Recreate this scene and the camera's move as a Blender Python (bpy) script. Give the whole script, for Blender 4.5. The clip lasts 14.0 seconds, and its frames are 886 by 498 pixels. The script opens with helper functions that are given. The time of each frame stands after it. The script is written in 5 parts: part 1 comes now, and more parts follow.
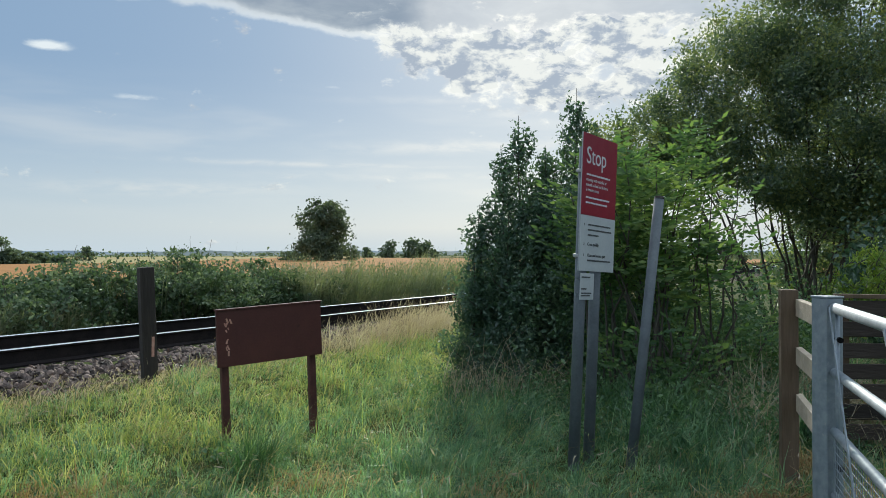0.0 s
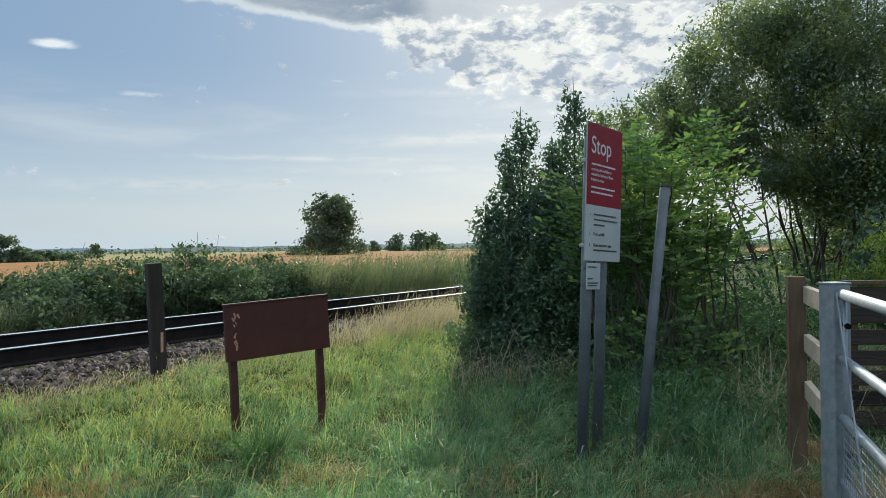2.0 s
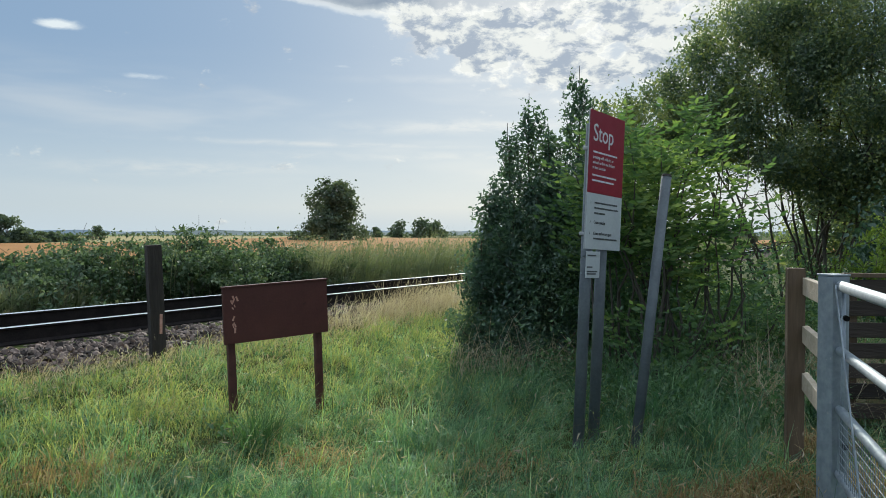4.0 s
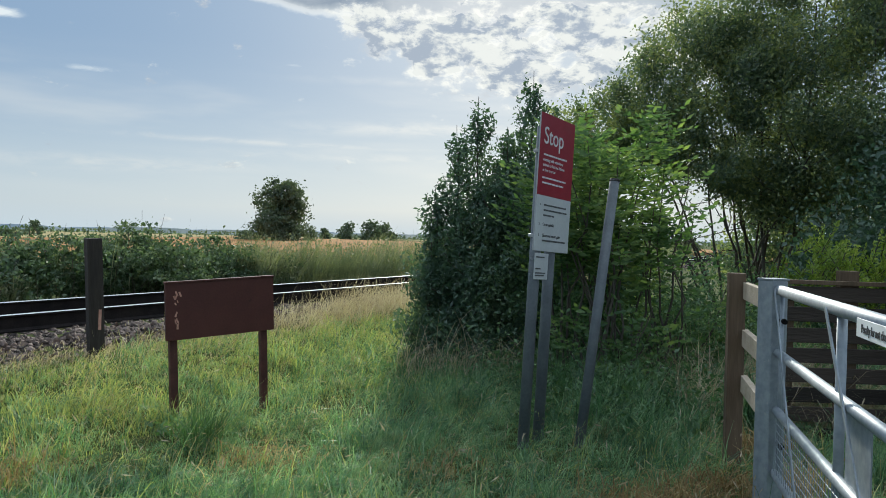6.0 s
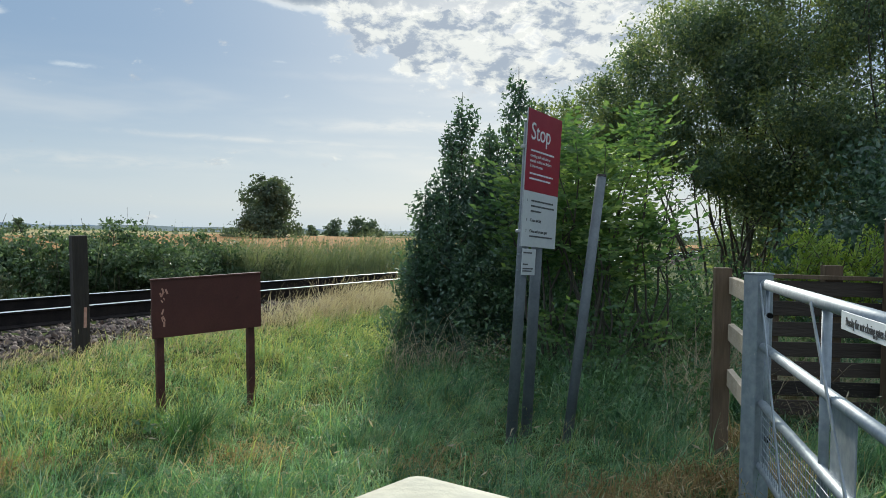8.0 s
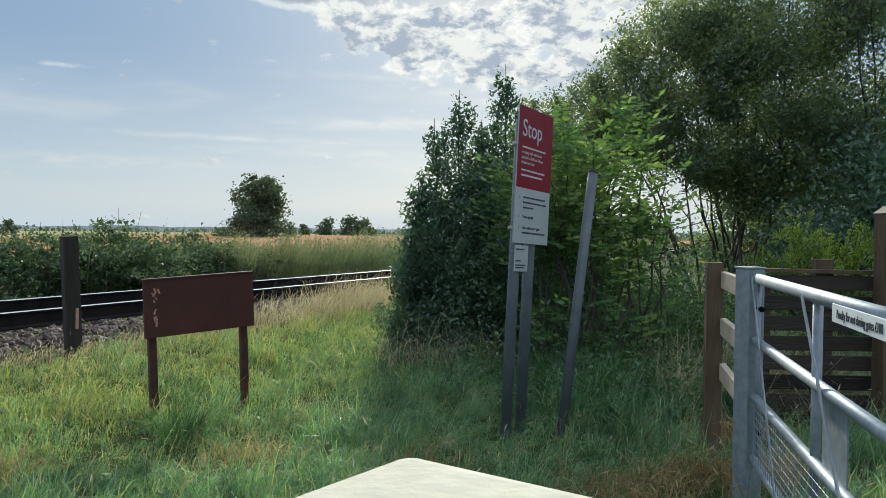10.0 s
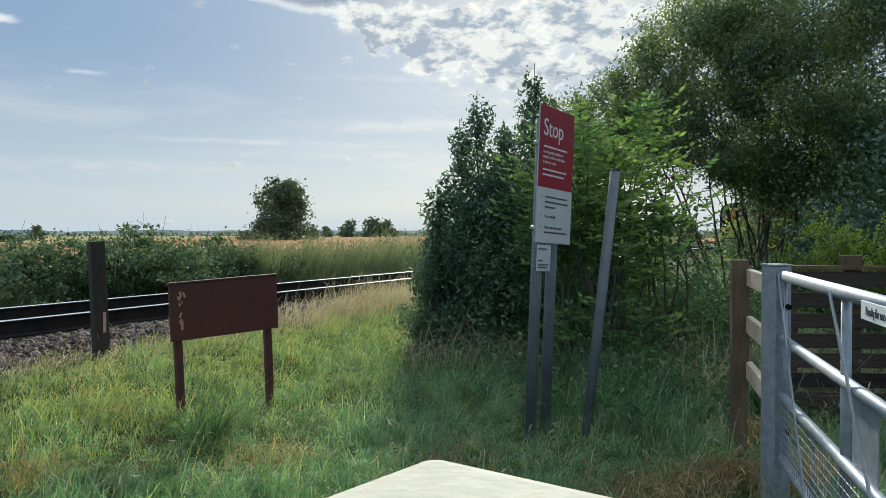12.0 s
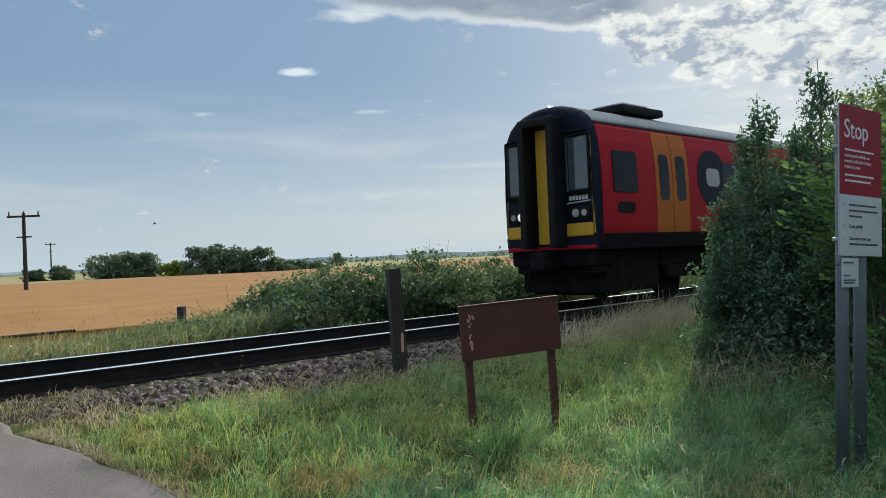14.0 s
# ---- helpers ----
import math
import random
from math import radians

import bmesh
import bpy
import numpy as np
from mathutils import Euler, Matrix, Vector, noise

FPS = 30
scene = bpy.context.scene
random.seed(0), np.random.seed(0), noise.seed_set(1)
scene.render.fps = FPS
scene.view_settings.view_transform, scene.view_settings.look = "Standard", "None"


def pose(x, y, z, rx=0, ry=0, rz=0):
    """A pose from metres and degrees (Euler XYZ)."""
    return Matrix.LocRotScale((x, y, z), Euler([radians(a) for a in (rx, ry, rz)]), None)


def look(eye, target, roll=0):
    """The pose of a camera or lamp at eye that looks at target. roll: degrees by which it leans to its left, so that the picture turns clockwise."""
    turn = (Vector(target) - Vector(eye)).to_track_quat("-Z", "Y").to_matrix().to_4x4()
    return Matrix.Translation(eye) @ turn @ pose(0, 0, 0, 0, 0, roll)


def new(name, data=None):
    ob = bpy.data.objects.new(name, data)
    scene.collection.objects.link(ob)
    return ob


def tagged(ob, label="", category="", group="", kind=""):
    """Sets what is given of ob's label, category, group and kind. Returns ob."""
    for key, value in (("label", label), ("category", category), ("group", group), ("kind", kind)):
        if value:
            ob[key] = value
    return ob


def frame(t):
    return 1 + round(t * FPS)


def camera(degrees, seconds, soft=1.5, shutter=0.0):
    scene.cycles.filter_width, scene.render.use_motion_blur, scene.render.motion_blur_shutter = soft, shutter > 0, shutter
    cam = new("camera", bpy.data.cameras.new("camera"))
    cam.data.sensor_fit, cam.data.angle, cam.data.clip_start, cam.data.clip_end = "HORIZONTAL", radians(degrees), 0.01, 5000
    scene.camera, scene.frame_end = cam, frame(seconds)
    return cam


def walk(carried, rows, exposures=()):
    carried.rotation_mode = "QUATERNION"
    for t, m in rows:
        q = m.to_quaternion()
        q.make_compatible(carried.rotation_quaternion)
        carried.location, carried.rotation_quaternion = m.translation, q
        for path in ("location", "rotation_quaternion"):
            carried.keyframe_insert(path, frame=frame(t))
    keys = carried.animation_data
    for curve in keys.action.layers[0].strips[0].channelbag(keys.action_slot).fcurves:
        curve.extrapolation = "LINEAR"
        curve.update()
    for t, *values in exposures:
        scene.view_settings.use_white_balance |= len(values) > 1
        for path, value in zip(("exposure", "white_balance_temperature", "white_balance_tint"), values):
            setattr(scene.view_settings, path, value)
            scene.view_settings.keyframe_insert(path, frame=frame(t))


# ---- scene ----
cam = camera(59.3, 14.0, soft=0.9)
PATH = [
    (0, (-0.0020, -0.6130, 1.5080), (-0.0130, 1.3870, 1.5210), -0.1),
    (0.5, (0.0110, -0.6110, 1.5040), (-0.0220, 1.3890, 1.5330), -0.2),
    (1, (0.0020, -0.6140, 1.5020), (0.0010, 1.3850, 1.5360), 0.3),
    (1.5, (0.0150, -0.6130, 1.5060), (0.0240, 1.3870, 1.5260), -0.0),
    (2, (0.0100, -0.6150, 1.5020), (-0.0200, 1.3850, 1.4960), -0.9),
    (2.5, (0.0130, -0.6080, 1.4960), (-0.0460, 1.3910, 1.4780), -1.0),
    (3, (0.0200, -0.6080, 1.4970), (-0.0320, 1.3910, 1.4690), -0.4),
    (5.5, (0.0350, -0.5850, 1.4620), (0.0440, 1.4140, 1.4210), 0.6),
    (6, (0.0250, -0.5850, 1.4550), (0.1210, 1.4120, 1.4270), 1.3),
    (6.5, (0.0217, -0.5850, 1.4551), (0.1517, 1.4110, 1.4341), 1.1),
    (7, (0.0221, -0.5848, 1.4530), (0.1371, 1.4122, 1.4260), 1.0),
    (7.5, (0.0197, -0.5850, 1.4509), (0.1327, 1.4110, 1.4159), 1.3),
    (8, (0.0212, -0.5861, 1.4496), (0.1502, 1.4089, 1.4136), 1.1),
    (10.5, (0.0221, -0.5891, 1.4448), (0.1701, 1.4049, 1.4028), 0.6),
    (11, (0.0208, -0.5901, 1.4459), (0.1408, 1.4059, 1.4069), 0.3),
    (11.5, (0.0212, -0.5880, 1.4461), (0.1212, 1.4090, 1.4071), 0.0),
    (12, (0.0221, -0.5880, 1.4454), (0.1131, 1.4090, 1.4054), -0.1),
    (12.5, (0.0018, -0.5880, 1.4427), (0.0078, 1.4110, 1.3957), -0.7),
    (13, (-0.0118, -0.5959, 1.4509), (-0.1638, 1.3971, 1.4049), -1.7),
    (13.5, (-0.0075, -0.6059, 1.4615), (-0.2905, 1.3741, 1.4515), -2.2),
    (13.8, (-0.0290, -0.6500, 1.4900), (-0.4660, 1.3020, 1.4920), -2.6),
    (14, (-0.0380, -0.6650, 1.4920), (-0.6280, 1.2460, 1.5100), -2.4),
]
walk(cam, [(t, look(eye, target, roll)) for t, eye, target, roll in PATH], [(0, 0.0, 6150, 4), (12.5, 0.0, 6150, 4), (14, -0.07, 6150, 4)])

# ---- sky and sun ----
SUN_AZ, SUN_EL = radians(7), radians(26)


class Nodes:
    """Short hand for a node tree."""

    def __init__(self, tree):
        self.t = tree

    def add(self, kind, **props):
        n = self.t.nodes.new(kind)
        for k, v in props.items():
            if k == "op":
                n.operation = v
            elif k == "mode":
                n.blend_type = v
            elif k == "dtype":
                n.data_type = v
        return n

    def put(self, sock, v):
        if isinstance(v, bpy.types.NodeSocket):
            self.t.links.new(v, sock)
        else:
            sock.default_value = v

    def m(self, op, a, b=None, c=None, clamp=False):
        n = self.add("ShaderNodeMath", op=op)
        n.use_clamp = clamp
        for i, v in enumerate((a, b, c)):
            if v is not None:
                self.put(n.inputs[i], v)
        return n.outputs[0]

    def ramp(self, fac, stops):
        n = self.add("ShaderNodeValToRGB")
        e = n.color_ramp.elements
        while len(e) < len(stops):
            e.new(0.5)
        for el, (p, c) in zip(e, stops):
            el.position = p
            el.color = (*c, 1) if len(c) == 3 else c
        self.put(n.inputs[0], fac)
        return n.outputs[0]

    def smooth(self, x, lo, hi):
        n = self.add("ShaderNodeMapRange")
        n.interpolation_type = "SMOOTHSTEP"
        self.put(n.inputs["Value"], x)
        n.inputs["From Min"].default_value = lo
        n.inputs["From Max"].default_value = hi
        return n.outputs[0]

    def noise(self, vec, scale, detail=4, rough=0.55, distort=0.0):
        n = self.add("ShaderNodeTexNoise")
        if vec is not None:
            self.put(n.inputs["Vector"], vec)
        n.inputs["Scale"].default_value = scale
        n.inputs["Detail"].default_value = detail
        n.inputs["Roughness"].default_value = rough
        n.inputs["Distortion"].default_value = distort
        return n.outputs["Fac"]

    def mix(self, fac, a, b, mode="MIX"):
        n = self.add("ShaderNodeMix", dtype="RGBA", mode=mode)
        self.put(n.inputs["Factor"], fac)
        for s, v in ((n.inputs[6], a), (n.inputs[7], b)):
            self.put(s, (*v, 1) if isinstance(v, tuple) and len(v) == 3 else v)
        return n.outputs[2]

    def comb(self, x, y, z=0.0):
        n = self.add("ShaderNodeCombineXYZ")
        for i, v in enumerate((x, y, z)):
            self.put(n.inputs[i], v)
        return n.outputs[0]


def make_world():
    w = bpy.data.worlds.new("sky")
    scene.world = w
    w.use_nodes = True
    t = w.node_tree
    t.nodes.clear()
    k = Nodes(t)
    sky = k.add("ShaderNodeTexSky")
    sky.sky_type = "NISHITA"
    sky.sun_disc = False
    sky.sun_elevation, sky.sun_rotation = SUN_EL, SUN_AZ
    sky.air_density, sky.dust_density, sky.ozone_density = 1.0, 1.6, 1.5
    tc = k.add("ShaderNodeTexCoord")
    sep = k.add("ShaderNodeSeparateXYZ")
    t.links.new(tc.outputs["Generated"], sep.inputs[0])
    x, y, z = sep.outputs
    # azimuth to the right of the y axis and elevation, in degrees
    az = k.m("MULTIPLY", k.m("ARCTAN2", x, y), 57.2958)
    el = k.m("MULTIPLY", k.m("ARCSINE", z), 57.2958)
    # cloud layer seen in perspective
    den = k.m("ADD", k.m("MAXIMUM", z, 0.0), 0.16)
    flat = k.comb(k.m("DIVIDE", x, den), k.m("DIVIDE", y, den), 0.0)
    wide = k.comb(k.m("MULTIPLY", az, 0.045), k.m("MULTIPLY", el, 0.30), 0.0)
    n_big = k.noise(flat, 1.1, 5, 0.55)
    n_mid = k.noise(flat, 5.5, 6, 0.62, 0.4)
    n_streak = k.noise(wide, 1.0, 4, 0.5, 0.2)
    n_edge = k.noise(k.comb(k.m("MULTIPLY", az, 0.11), k.m("MULTIPLY", el, 0.11)), 1.0, 5, 0.6)

    def blob(a0, e0, ra, re, tilt=0.0):
        da = k.m("SUBTRACT", az, a0)
        de = k.m("SUBTRACT", k.m("SUBTRACT", el, e0), k.m("MULTIPLY", da, tilt))
        q = k.m("ADD", k.m("POWER", k.m("DIVIDE", k.m("ABSOLUTE", da), ra), 2.0),
                k.m("POWER", k.m("DIVIDE", k.m("ABSOLUTE", de), re), 2.0))
        return k.m("POWER", 2.718, k.m("MULTIPLY", q, -1.0))

    # high grey sheet with a ragged lit lower edge, rising to the left
    left = k.m("MAXIMUM", k.m("SUBTRACT", -7.0, az), 0.0)
    up = k.m("SUBTRACT", k.m("SUBTRACT", el, 15.5), k.m("MULTIPLY", left, 0.16))
    up = k.m("ADD", up, k.m("ADD", k.m("MULTIPLY", k.m("SUBTRACT", n_edge, 0.5), 2.6), k.m("MULTIPLY", k.m("SUBTRACT", n_mid, 0.5), 0.9)))
    span = k.m("MULTIPLY", k.smooth(az, -29.0, -20.0), k.m("SUBTRACT", 1.0, k.m("MULTIPLY", k.smooth(az, -4.0, 2.0), 0.35)))
    veil = k.m("MULTIPLY", k.smooth(up, -0.1, 0.5), span)
    veil_rim = k.m("MULTIPLY", k.m("MULTIPLY", k.smooth(up, -0.25, 0.12), k.m("SUBTRACT", 1.0, k.smooth(up, 0.15, 0.8))), span)
    # broken bright bank round the sun, in small heaps lit from above
    bank_lo = k.m("ADD", 9.6, k.m("MULTIPLY", k.m("SUBTRACT", 1.0, k.smooth(az, -11.0, 5.0)), 6.6))
    bank = k.m("MULTIPLY", k.smooth(k.m("SUBTRACT", el, bank_lo), -1.2, 2.6), k.m("SUBTRACT", 1.0, k.smooth(az, 17.0, 30.0)))
    bank = k.m("MULTIPLY", bank, k.smooth(az, -12.0, -5.0))
    bank = k.m("MULTIPLY", bank, k.m("SUBTRACT", 1.0, k.m("MULTIPLY", k.smooth(k.m("ADD", el, k.m("MULTIPLY", k.m("SUBTRACT", n_edge, 0.5), 3.0)), 15.6, 17.4), 0.75)))

    def heaps(lift):
        return k.noise(k.comb(k.m("MULTIPLY", az, 0.36), k.m("MULTIPLY", k.m("ADD", el, lift), 0.66)), 1.0, 9, 0.62, 0.25)

    n_heap = heaps(0.0)
    relief = k.m("SUBTRACT", n_heap, heaps(0.55))
    n_gap = k.noise(k.comb(k.m("MULTIPLY", az, 0.17), k.m("MULTIPLY", el, 0.33), 4.0), 1.0, 4, 0.55)
    dens = k.m("ADD", k.m("MULTIPLY", bank, 1.0), k.m("ADD", k.m("MULTIPLY", k.m("SUBTRACT", n_heap, 0.5), 2.6), k.m("MULTIPLY", k.m("SUBTRACT", n_gap, 0.5), 1.5)))
    bank = k.smooth(dens, 0.38, 0.86)
    # thin level streaks over the land
    streak = k.m("MULTIPLY", k.smooth(n_streak, 0.46, 0.70), k.m("MULTIPLY", k.smooth(el, 1.5, 5.0), k.m("SUBTRACT", 1.0, k.smooth(el, 9.0, 13.0))))
    streak = k.m("MULTIPLY", streak, 0.34)
    for a0, e0, ra, re, tilt, amount in ((2.0, 7.9, 9.0, 0.5, 0.02, 0.62), (-10.0, 6.5, 10.0, 0.20, -0.012, 0.5), (-2.0, 5.7, 12.0, 0.35, 0.0, 0.35), (0.0, 11.2, 7.0, 0.3, 0.0, 0.28), (4.8, 10.1, 2.0, 0.35, 0.05, 0.55), (-20.0, 4.6, 9.0, 0.5, 0.01, 0.4)):
        streak = k.m("MAXIMUM", streak, k.m("MULTIPLY", blob(a0, e0, ra, re, tilt), k.m("MULTIPLY", k.smooth(n_mid, 0.25, 0.7), amount)))
    puff = k.m("ADD", blob(-27.3, 13.55, 1.7, 0.42, 0.0), k.m("MULTIPLY", blob(-21.5, 10.7, 2.4, 0.3), 0.5))
    puff = k.m("ADD", puff, k.m("MULTIPLY", blob(-34.0, 10.6, 2.2, 0.35, 0.08), 0.55))
    puff = k.m("ADD", puff, k.m("ADD", k.m("MULTIPLY", blob(-23.0, 17.4, 3.4, 0.9, 0.0), 0.9), k.m("MULTIPLY", blob(-8.5, 12.0, 1.6, 0.22), 0.5)))
    puff = k.smooth(k.m("ADD", puff, k.m("MULTIPLY", k.m("SUBTRACT", n_mid, 0.5), 1.3)), 0.36, 0.9)
    haze = k.m("SUBTRACT", 1.0, k.smooth(el, -2.0, 14.0))
    glow = k.m("MULTIPLY", blob(9.0, 15.0, 15.0, 8.0), 0.30)

    # cloud colours: lit crowns, grey bellies, thin white rims
    n_crown = k.noise(k.comb(k.m("MULTIPLY", az, 0.46), k.m("MULTIPLY", el, 0.74), 7.0), 1.0, 8, 0.64, 0.3)
    lit = k.smooth(k.m("ADD", n_crown, k.m("ADD", k.m("MULTIPLY", relief, 0.55), k.m("MULTIPLY", k.m("SUBTRACT", 0.5, n_gap), 0.45))), 0.41, 0.60)
    bank_col = k.mix(lit, (0.44, 0.48, 0.56), (0.92, 0.89, 0.84))
    veil_col = k.mix(k.smooth(n_mid, 0.35, 0.7), (0.30, 0.35, 0.43), (0.42, 0.46, 0.52))
    bg_sky = k.add("ShaderNodeBackground")
    t.links.new(sky.outputs[0], bg_sky.inputs[0])
    bg_sky.inputs[1].default_value = SKY
    col = k.mix(haze, (0.27, 0.385, 0.56), (0.62, 0.69, 0.745))
    fac = k.m("MAXIMUM", k.m("MULTIPLY", k.smooth(el, -4.0, 0.0), 0.85), haze)
    col = k.mix(glow, col, (0.80, 0.78, 0.74))
    col = k.mix(streak, col, (0.84, 0.80, 0.77))
    col = k.mix(veil, col, veil_col)
    col = k.mix(k.m("MULTIPLY", veil_rim, 0.6), col, (0.86, 0.86, 0.86))
    col = k.mix(puff, col, (0.83, 0.85, 0.87))
    col = k.mix(bank, col, bank_col)
    # unbroken bright high cloud, added above the view as fill light
    high = k.smooth(k.m("ADD", el, k.m("MULTIPLY", n_big, 8.0)), 27.0, 46.0)
    col = k.mix(high, col, k.mix(n_mid, (0.80, 0.92, 1.06), (1.12, 1.24, 1.36)))
    for a in (veil, bank, puff, streak, high):
        fac = k.m("MAXIMUM", fac, a)
    bg_cl = k.add("ShaderNodeBackground")
    t.links.new(col, bg_cl.inputs[0])
    bg_cl.inputs[1].default_value = CLOUD
    ms = k.add("ShaderNodeMixShader")
    t.links.new(fac, ms.inputs[0])
    t.links.new(bg_sky.outputs[0], ms.inputs[1])
    t.links.new(bg_cl.outputs[0], ms.inputs[2])
    out = k.add("ShaderNodeOutputWorld")
    t.links.new(ms.outputs[0], out.inputs[0])


SKY, CLOUD = 0.08, 1.0
make_world()
sun_lamp = bpy.data.lights.new("sun", "SUN")
sun_lamp.energy, sun_lamp.angle, sun_lamp.color = 5.0, radians(3.0), (1.0, 0.93, 0.80)
sun = new("sun", sun_lamp)
sun.matrix_world = look((math.sin(SUN_AZ) * 50, math.cos(SUN_AZ) * 50, 50 * math.tan(SUN_EL)), (0, 0, 0))

# ---- materials ----
MATS = {}


def base_mat(name):
    m = bpy.data.materials.new(name)
    m.use_nodes = True
    k = Nodes(m.node_tree)
    return m, k, m.node_tree.nodes["Principled BSDF"]


def surf(name, c1, c2, scale=6.0, rough=0.7, metal=0.0, bump=0.15, bump_scale=40.0, spots=None, per="", stretch=(1, 1, 1), spec=0.4):
    """A surface of two tones: broad patches and fine grain, with relief. spots: (colour, amount, scale) of stains."""
    m, k, p = base_mat(name)
    tc = k.add("ShaderNodeTexCoord")
    mp = k.add("ShaderNodeMapping")
    mp.inputs["Scale"].default_value = stretch
    m.node_tree.links.new(tc.outputs["Object"], mp.inputs[0])
    v = mp.outputs[0]
    f = k.m("ADD", k.m("MULTIPLY", k.noise(v, scale, 4), 0.6), k.m("MULTIPLY", k.noise(v, bump_scale, 3), 0.4))
    if per == "island":
        g = k.add("ShaderNodeNewGeometry")
        f = k.m("ADD", k.m("MULTIPLY", f, 0.45), k.m("MULTIPLY", g.outputs["Random Per Island"], 0.55))
    elif per == "object":
        g = k.add("ShaderNodeObjectInfo")
        f = k.m("ADD", k.m("MULTIPLY", f, 0.5), k.m("MULTIPLY", g.outputs["Random"], 0.5))
    col = k.mix(k.smooth(f, 0.3, 0.7), c1, c2)
    if spots:
        sc, amount, ss = spots
        col = k.mix(k.smooth(k.noise(v, ss, 5, 0.65), 0.75 - amount, 0.85 - amount * 0.8), col, sc)
    m.node_tree.links.new(col, p.inputs["Base Color"])
    p.inputs["Roughness"].default_value = rough
    p.inputs["Metallic"].default_value = metal
    p.inputs["Specular IOR Level"].default_value = spec
    rr = k.m("ADD", k.m("MULTIPLY", k.noise(v, scale * 3, 4), 0.25), rough - 0.12, clamp=True)
    m.node_tree.links.new(rr, p.inputs["Roughness"])
    if bump:
        b = k.add("ShaderNodeBump")
        b.inputs["Strength"].default_value = bump
        b.inputs["Distance"].default_value = 0.02
        m.node_tree.links.new(k.noise(v, bump_scale, 5), b.inputs["Height"])
        m.node_tree.links.new(b.outputs[0], p.inputs["Normal"])
    return m


def leafy(name, dark, mid, light, trans=0.45, gloss=0.06, patch=0.6):
    """Leaves and blades: thin, lit through from behind; tone varies leaf by leaf and by broad patches."""
    m = bpy.data.materials.new(name)
    m.use_nodes = True
    t = m.node_tree
    t.nodes.clear()
    k = Nodes(t)
    g = k.add("ShaderNodeNewGeometry")
    tc = k.add("ShaderNodeTexCoord")
    f = k.m("ADD", k.m("MULTIPLY", g.outputs["Random Per Island"], 0.5), k.m("MULTIPLY", k.smooth(k.noise(tc.outputs["Object"], patch, 4), 0.3, 0.7), 0.5))
    col = k.ramp(f, [(0.05, dark), (0.5, mid), (0.95, light)])
    d, tr, gl = k.add("ShaderNodeBsdfDiffuse"), k.add("ShaderNodeBsdfTranslucent"), k.add("ShaderNodeBsdfGlossy")
    gl.inputs["Roughness"].default_value = 0.42
    warm = k.mix(1.0, col, (1.2, 1.25, 0.72), "MULTIPLY")
    t.links.new(col, d.inputs[0])
    t.links.new(warm, tr.inputs[0])
    gl.inputs[0].default_value = (0.9, 0.9, 0.9, 1)
    m1, m2 = k.add("ShaderNodeMixShader"), k.add("ShaderNodeMixShader")
    m1.inputs[0].default_value = trans
    m2.inputs[0].default_value = gloss
    t.links.new(d.outputs[0], m1.inputs[1])
    t.links.new(tr.outputs[0], m1.inputs[2])
    t.links.new(m1.outputs[0], m2.inputs[1])
    t.links.new(gl.outputs[0], m2.inputs[2])
    o = k.add("ShaderNodeOutputMaterial")
    t.links.new(m2.outputs[0], o.inputs[0])
    return m


def glow_mat(name, col, power):
    m, k, p = base_mat(name)
    p.inputs["Base Color"].default_value = (*col, 1)
    p.inputs["Emission Color"].default_value = (*col, 1)
    p.inputs["Emission Strength"].default_value = power
    return m


M_GROUND = surf("soil_and_turf", (0.035, 0.05, 0.016), (0.075, 0.085, 0.03), 0.8, 0.95, spec=0.03, bump=0.5, bump_scale=9, spots=((0.16, 0.12, 0.06), 0.16, 1.4))
M_GRASS = leafy("grass_blade", (0.026, 0.082, 0.046), (0.112, 0.242, 0.116), (0.40, 0.55, 0.33), 0.52, 0.06, 4.0)
M_FRINGE = leafy("bleached_grass", (0.24, 0.18, 0.13), (0.42, 0.34, 0.26), (0.60, 0.52, 0.42), 0.4, 0.03, 0.9)
M_WHEAT_EAR = leafy("wheat_ear", (0.24, 0.13, 0.055), (0.36, 0.20, 0.09), (0.48, 0.30, 0.15), 0.4, 0.03, 0.4)
M_GRASS_RIPE = leafy("grass_ripening", (0.21, 0.27, 0.08), (0.39, 0.43, 0.15), (0.62, 0.58, 0.27), 0.5, 0.03, 3.0)
M_GRASS_DRY = leafy("grass_straw", (0.22, 0.17, 0.09), (0.38, 0.30, 0.17), (0.55, 0.46, 0.29), 0.4, 0.03, 0.9)
M_THATCH = leafy("dead_grass", (0.15, 0.10, 0.05), (0.30, 0.21, 0.11), (0.55, 0.43, 0.26), 0.4, 0.02, 2.0)
M_SHRUB = leafy("shrub_leaf", (0.036, 0.072, 0.054), (0.068, 0.128, 0.086), (0.17, 0.25, 0.14), 0.42, 0.05, 1.2)
M_ASH = leafy("ash_leaf", (0.05, 0.11, 0.045), (0.105, 0.18, 0.066), (0.26, 0.34, 0.115), 0.55, 0.02, 1.2)
M_TREE = leafy("tree_leaf", (0.055, 0.095, 0.072), (0.115, 0.17, 0.10), (0.32, 0.35, 0.13), 0.52, 0.05, 0.7)
# leaf green lightened and greyed: distance haze put into the colour
M_FAR = leafy("hazed_far_leaf", (0.06, 0.085, 0.062), (0.10, 0.138, 0.092), (0.16, 0.195, 0.12), 0.35, 0.03, 0.3)
M_FAR_LIGHT = leafy("far_leaf_pale", (0.10, 0.13, 0.02), (0.17, 0.2, 0.03), (0.22, 0.24, 0.05), 0.3, 0.03, 0.3)
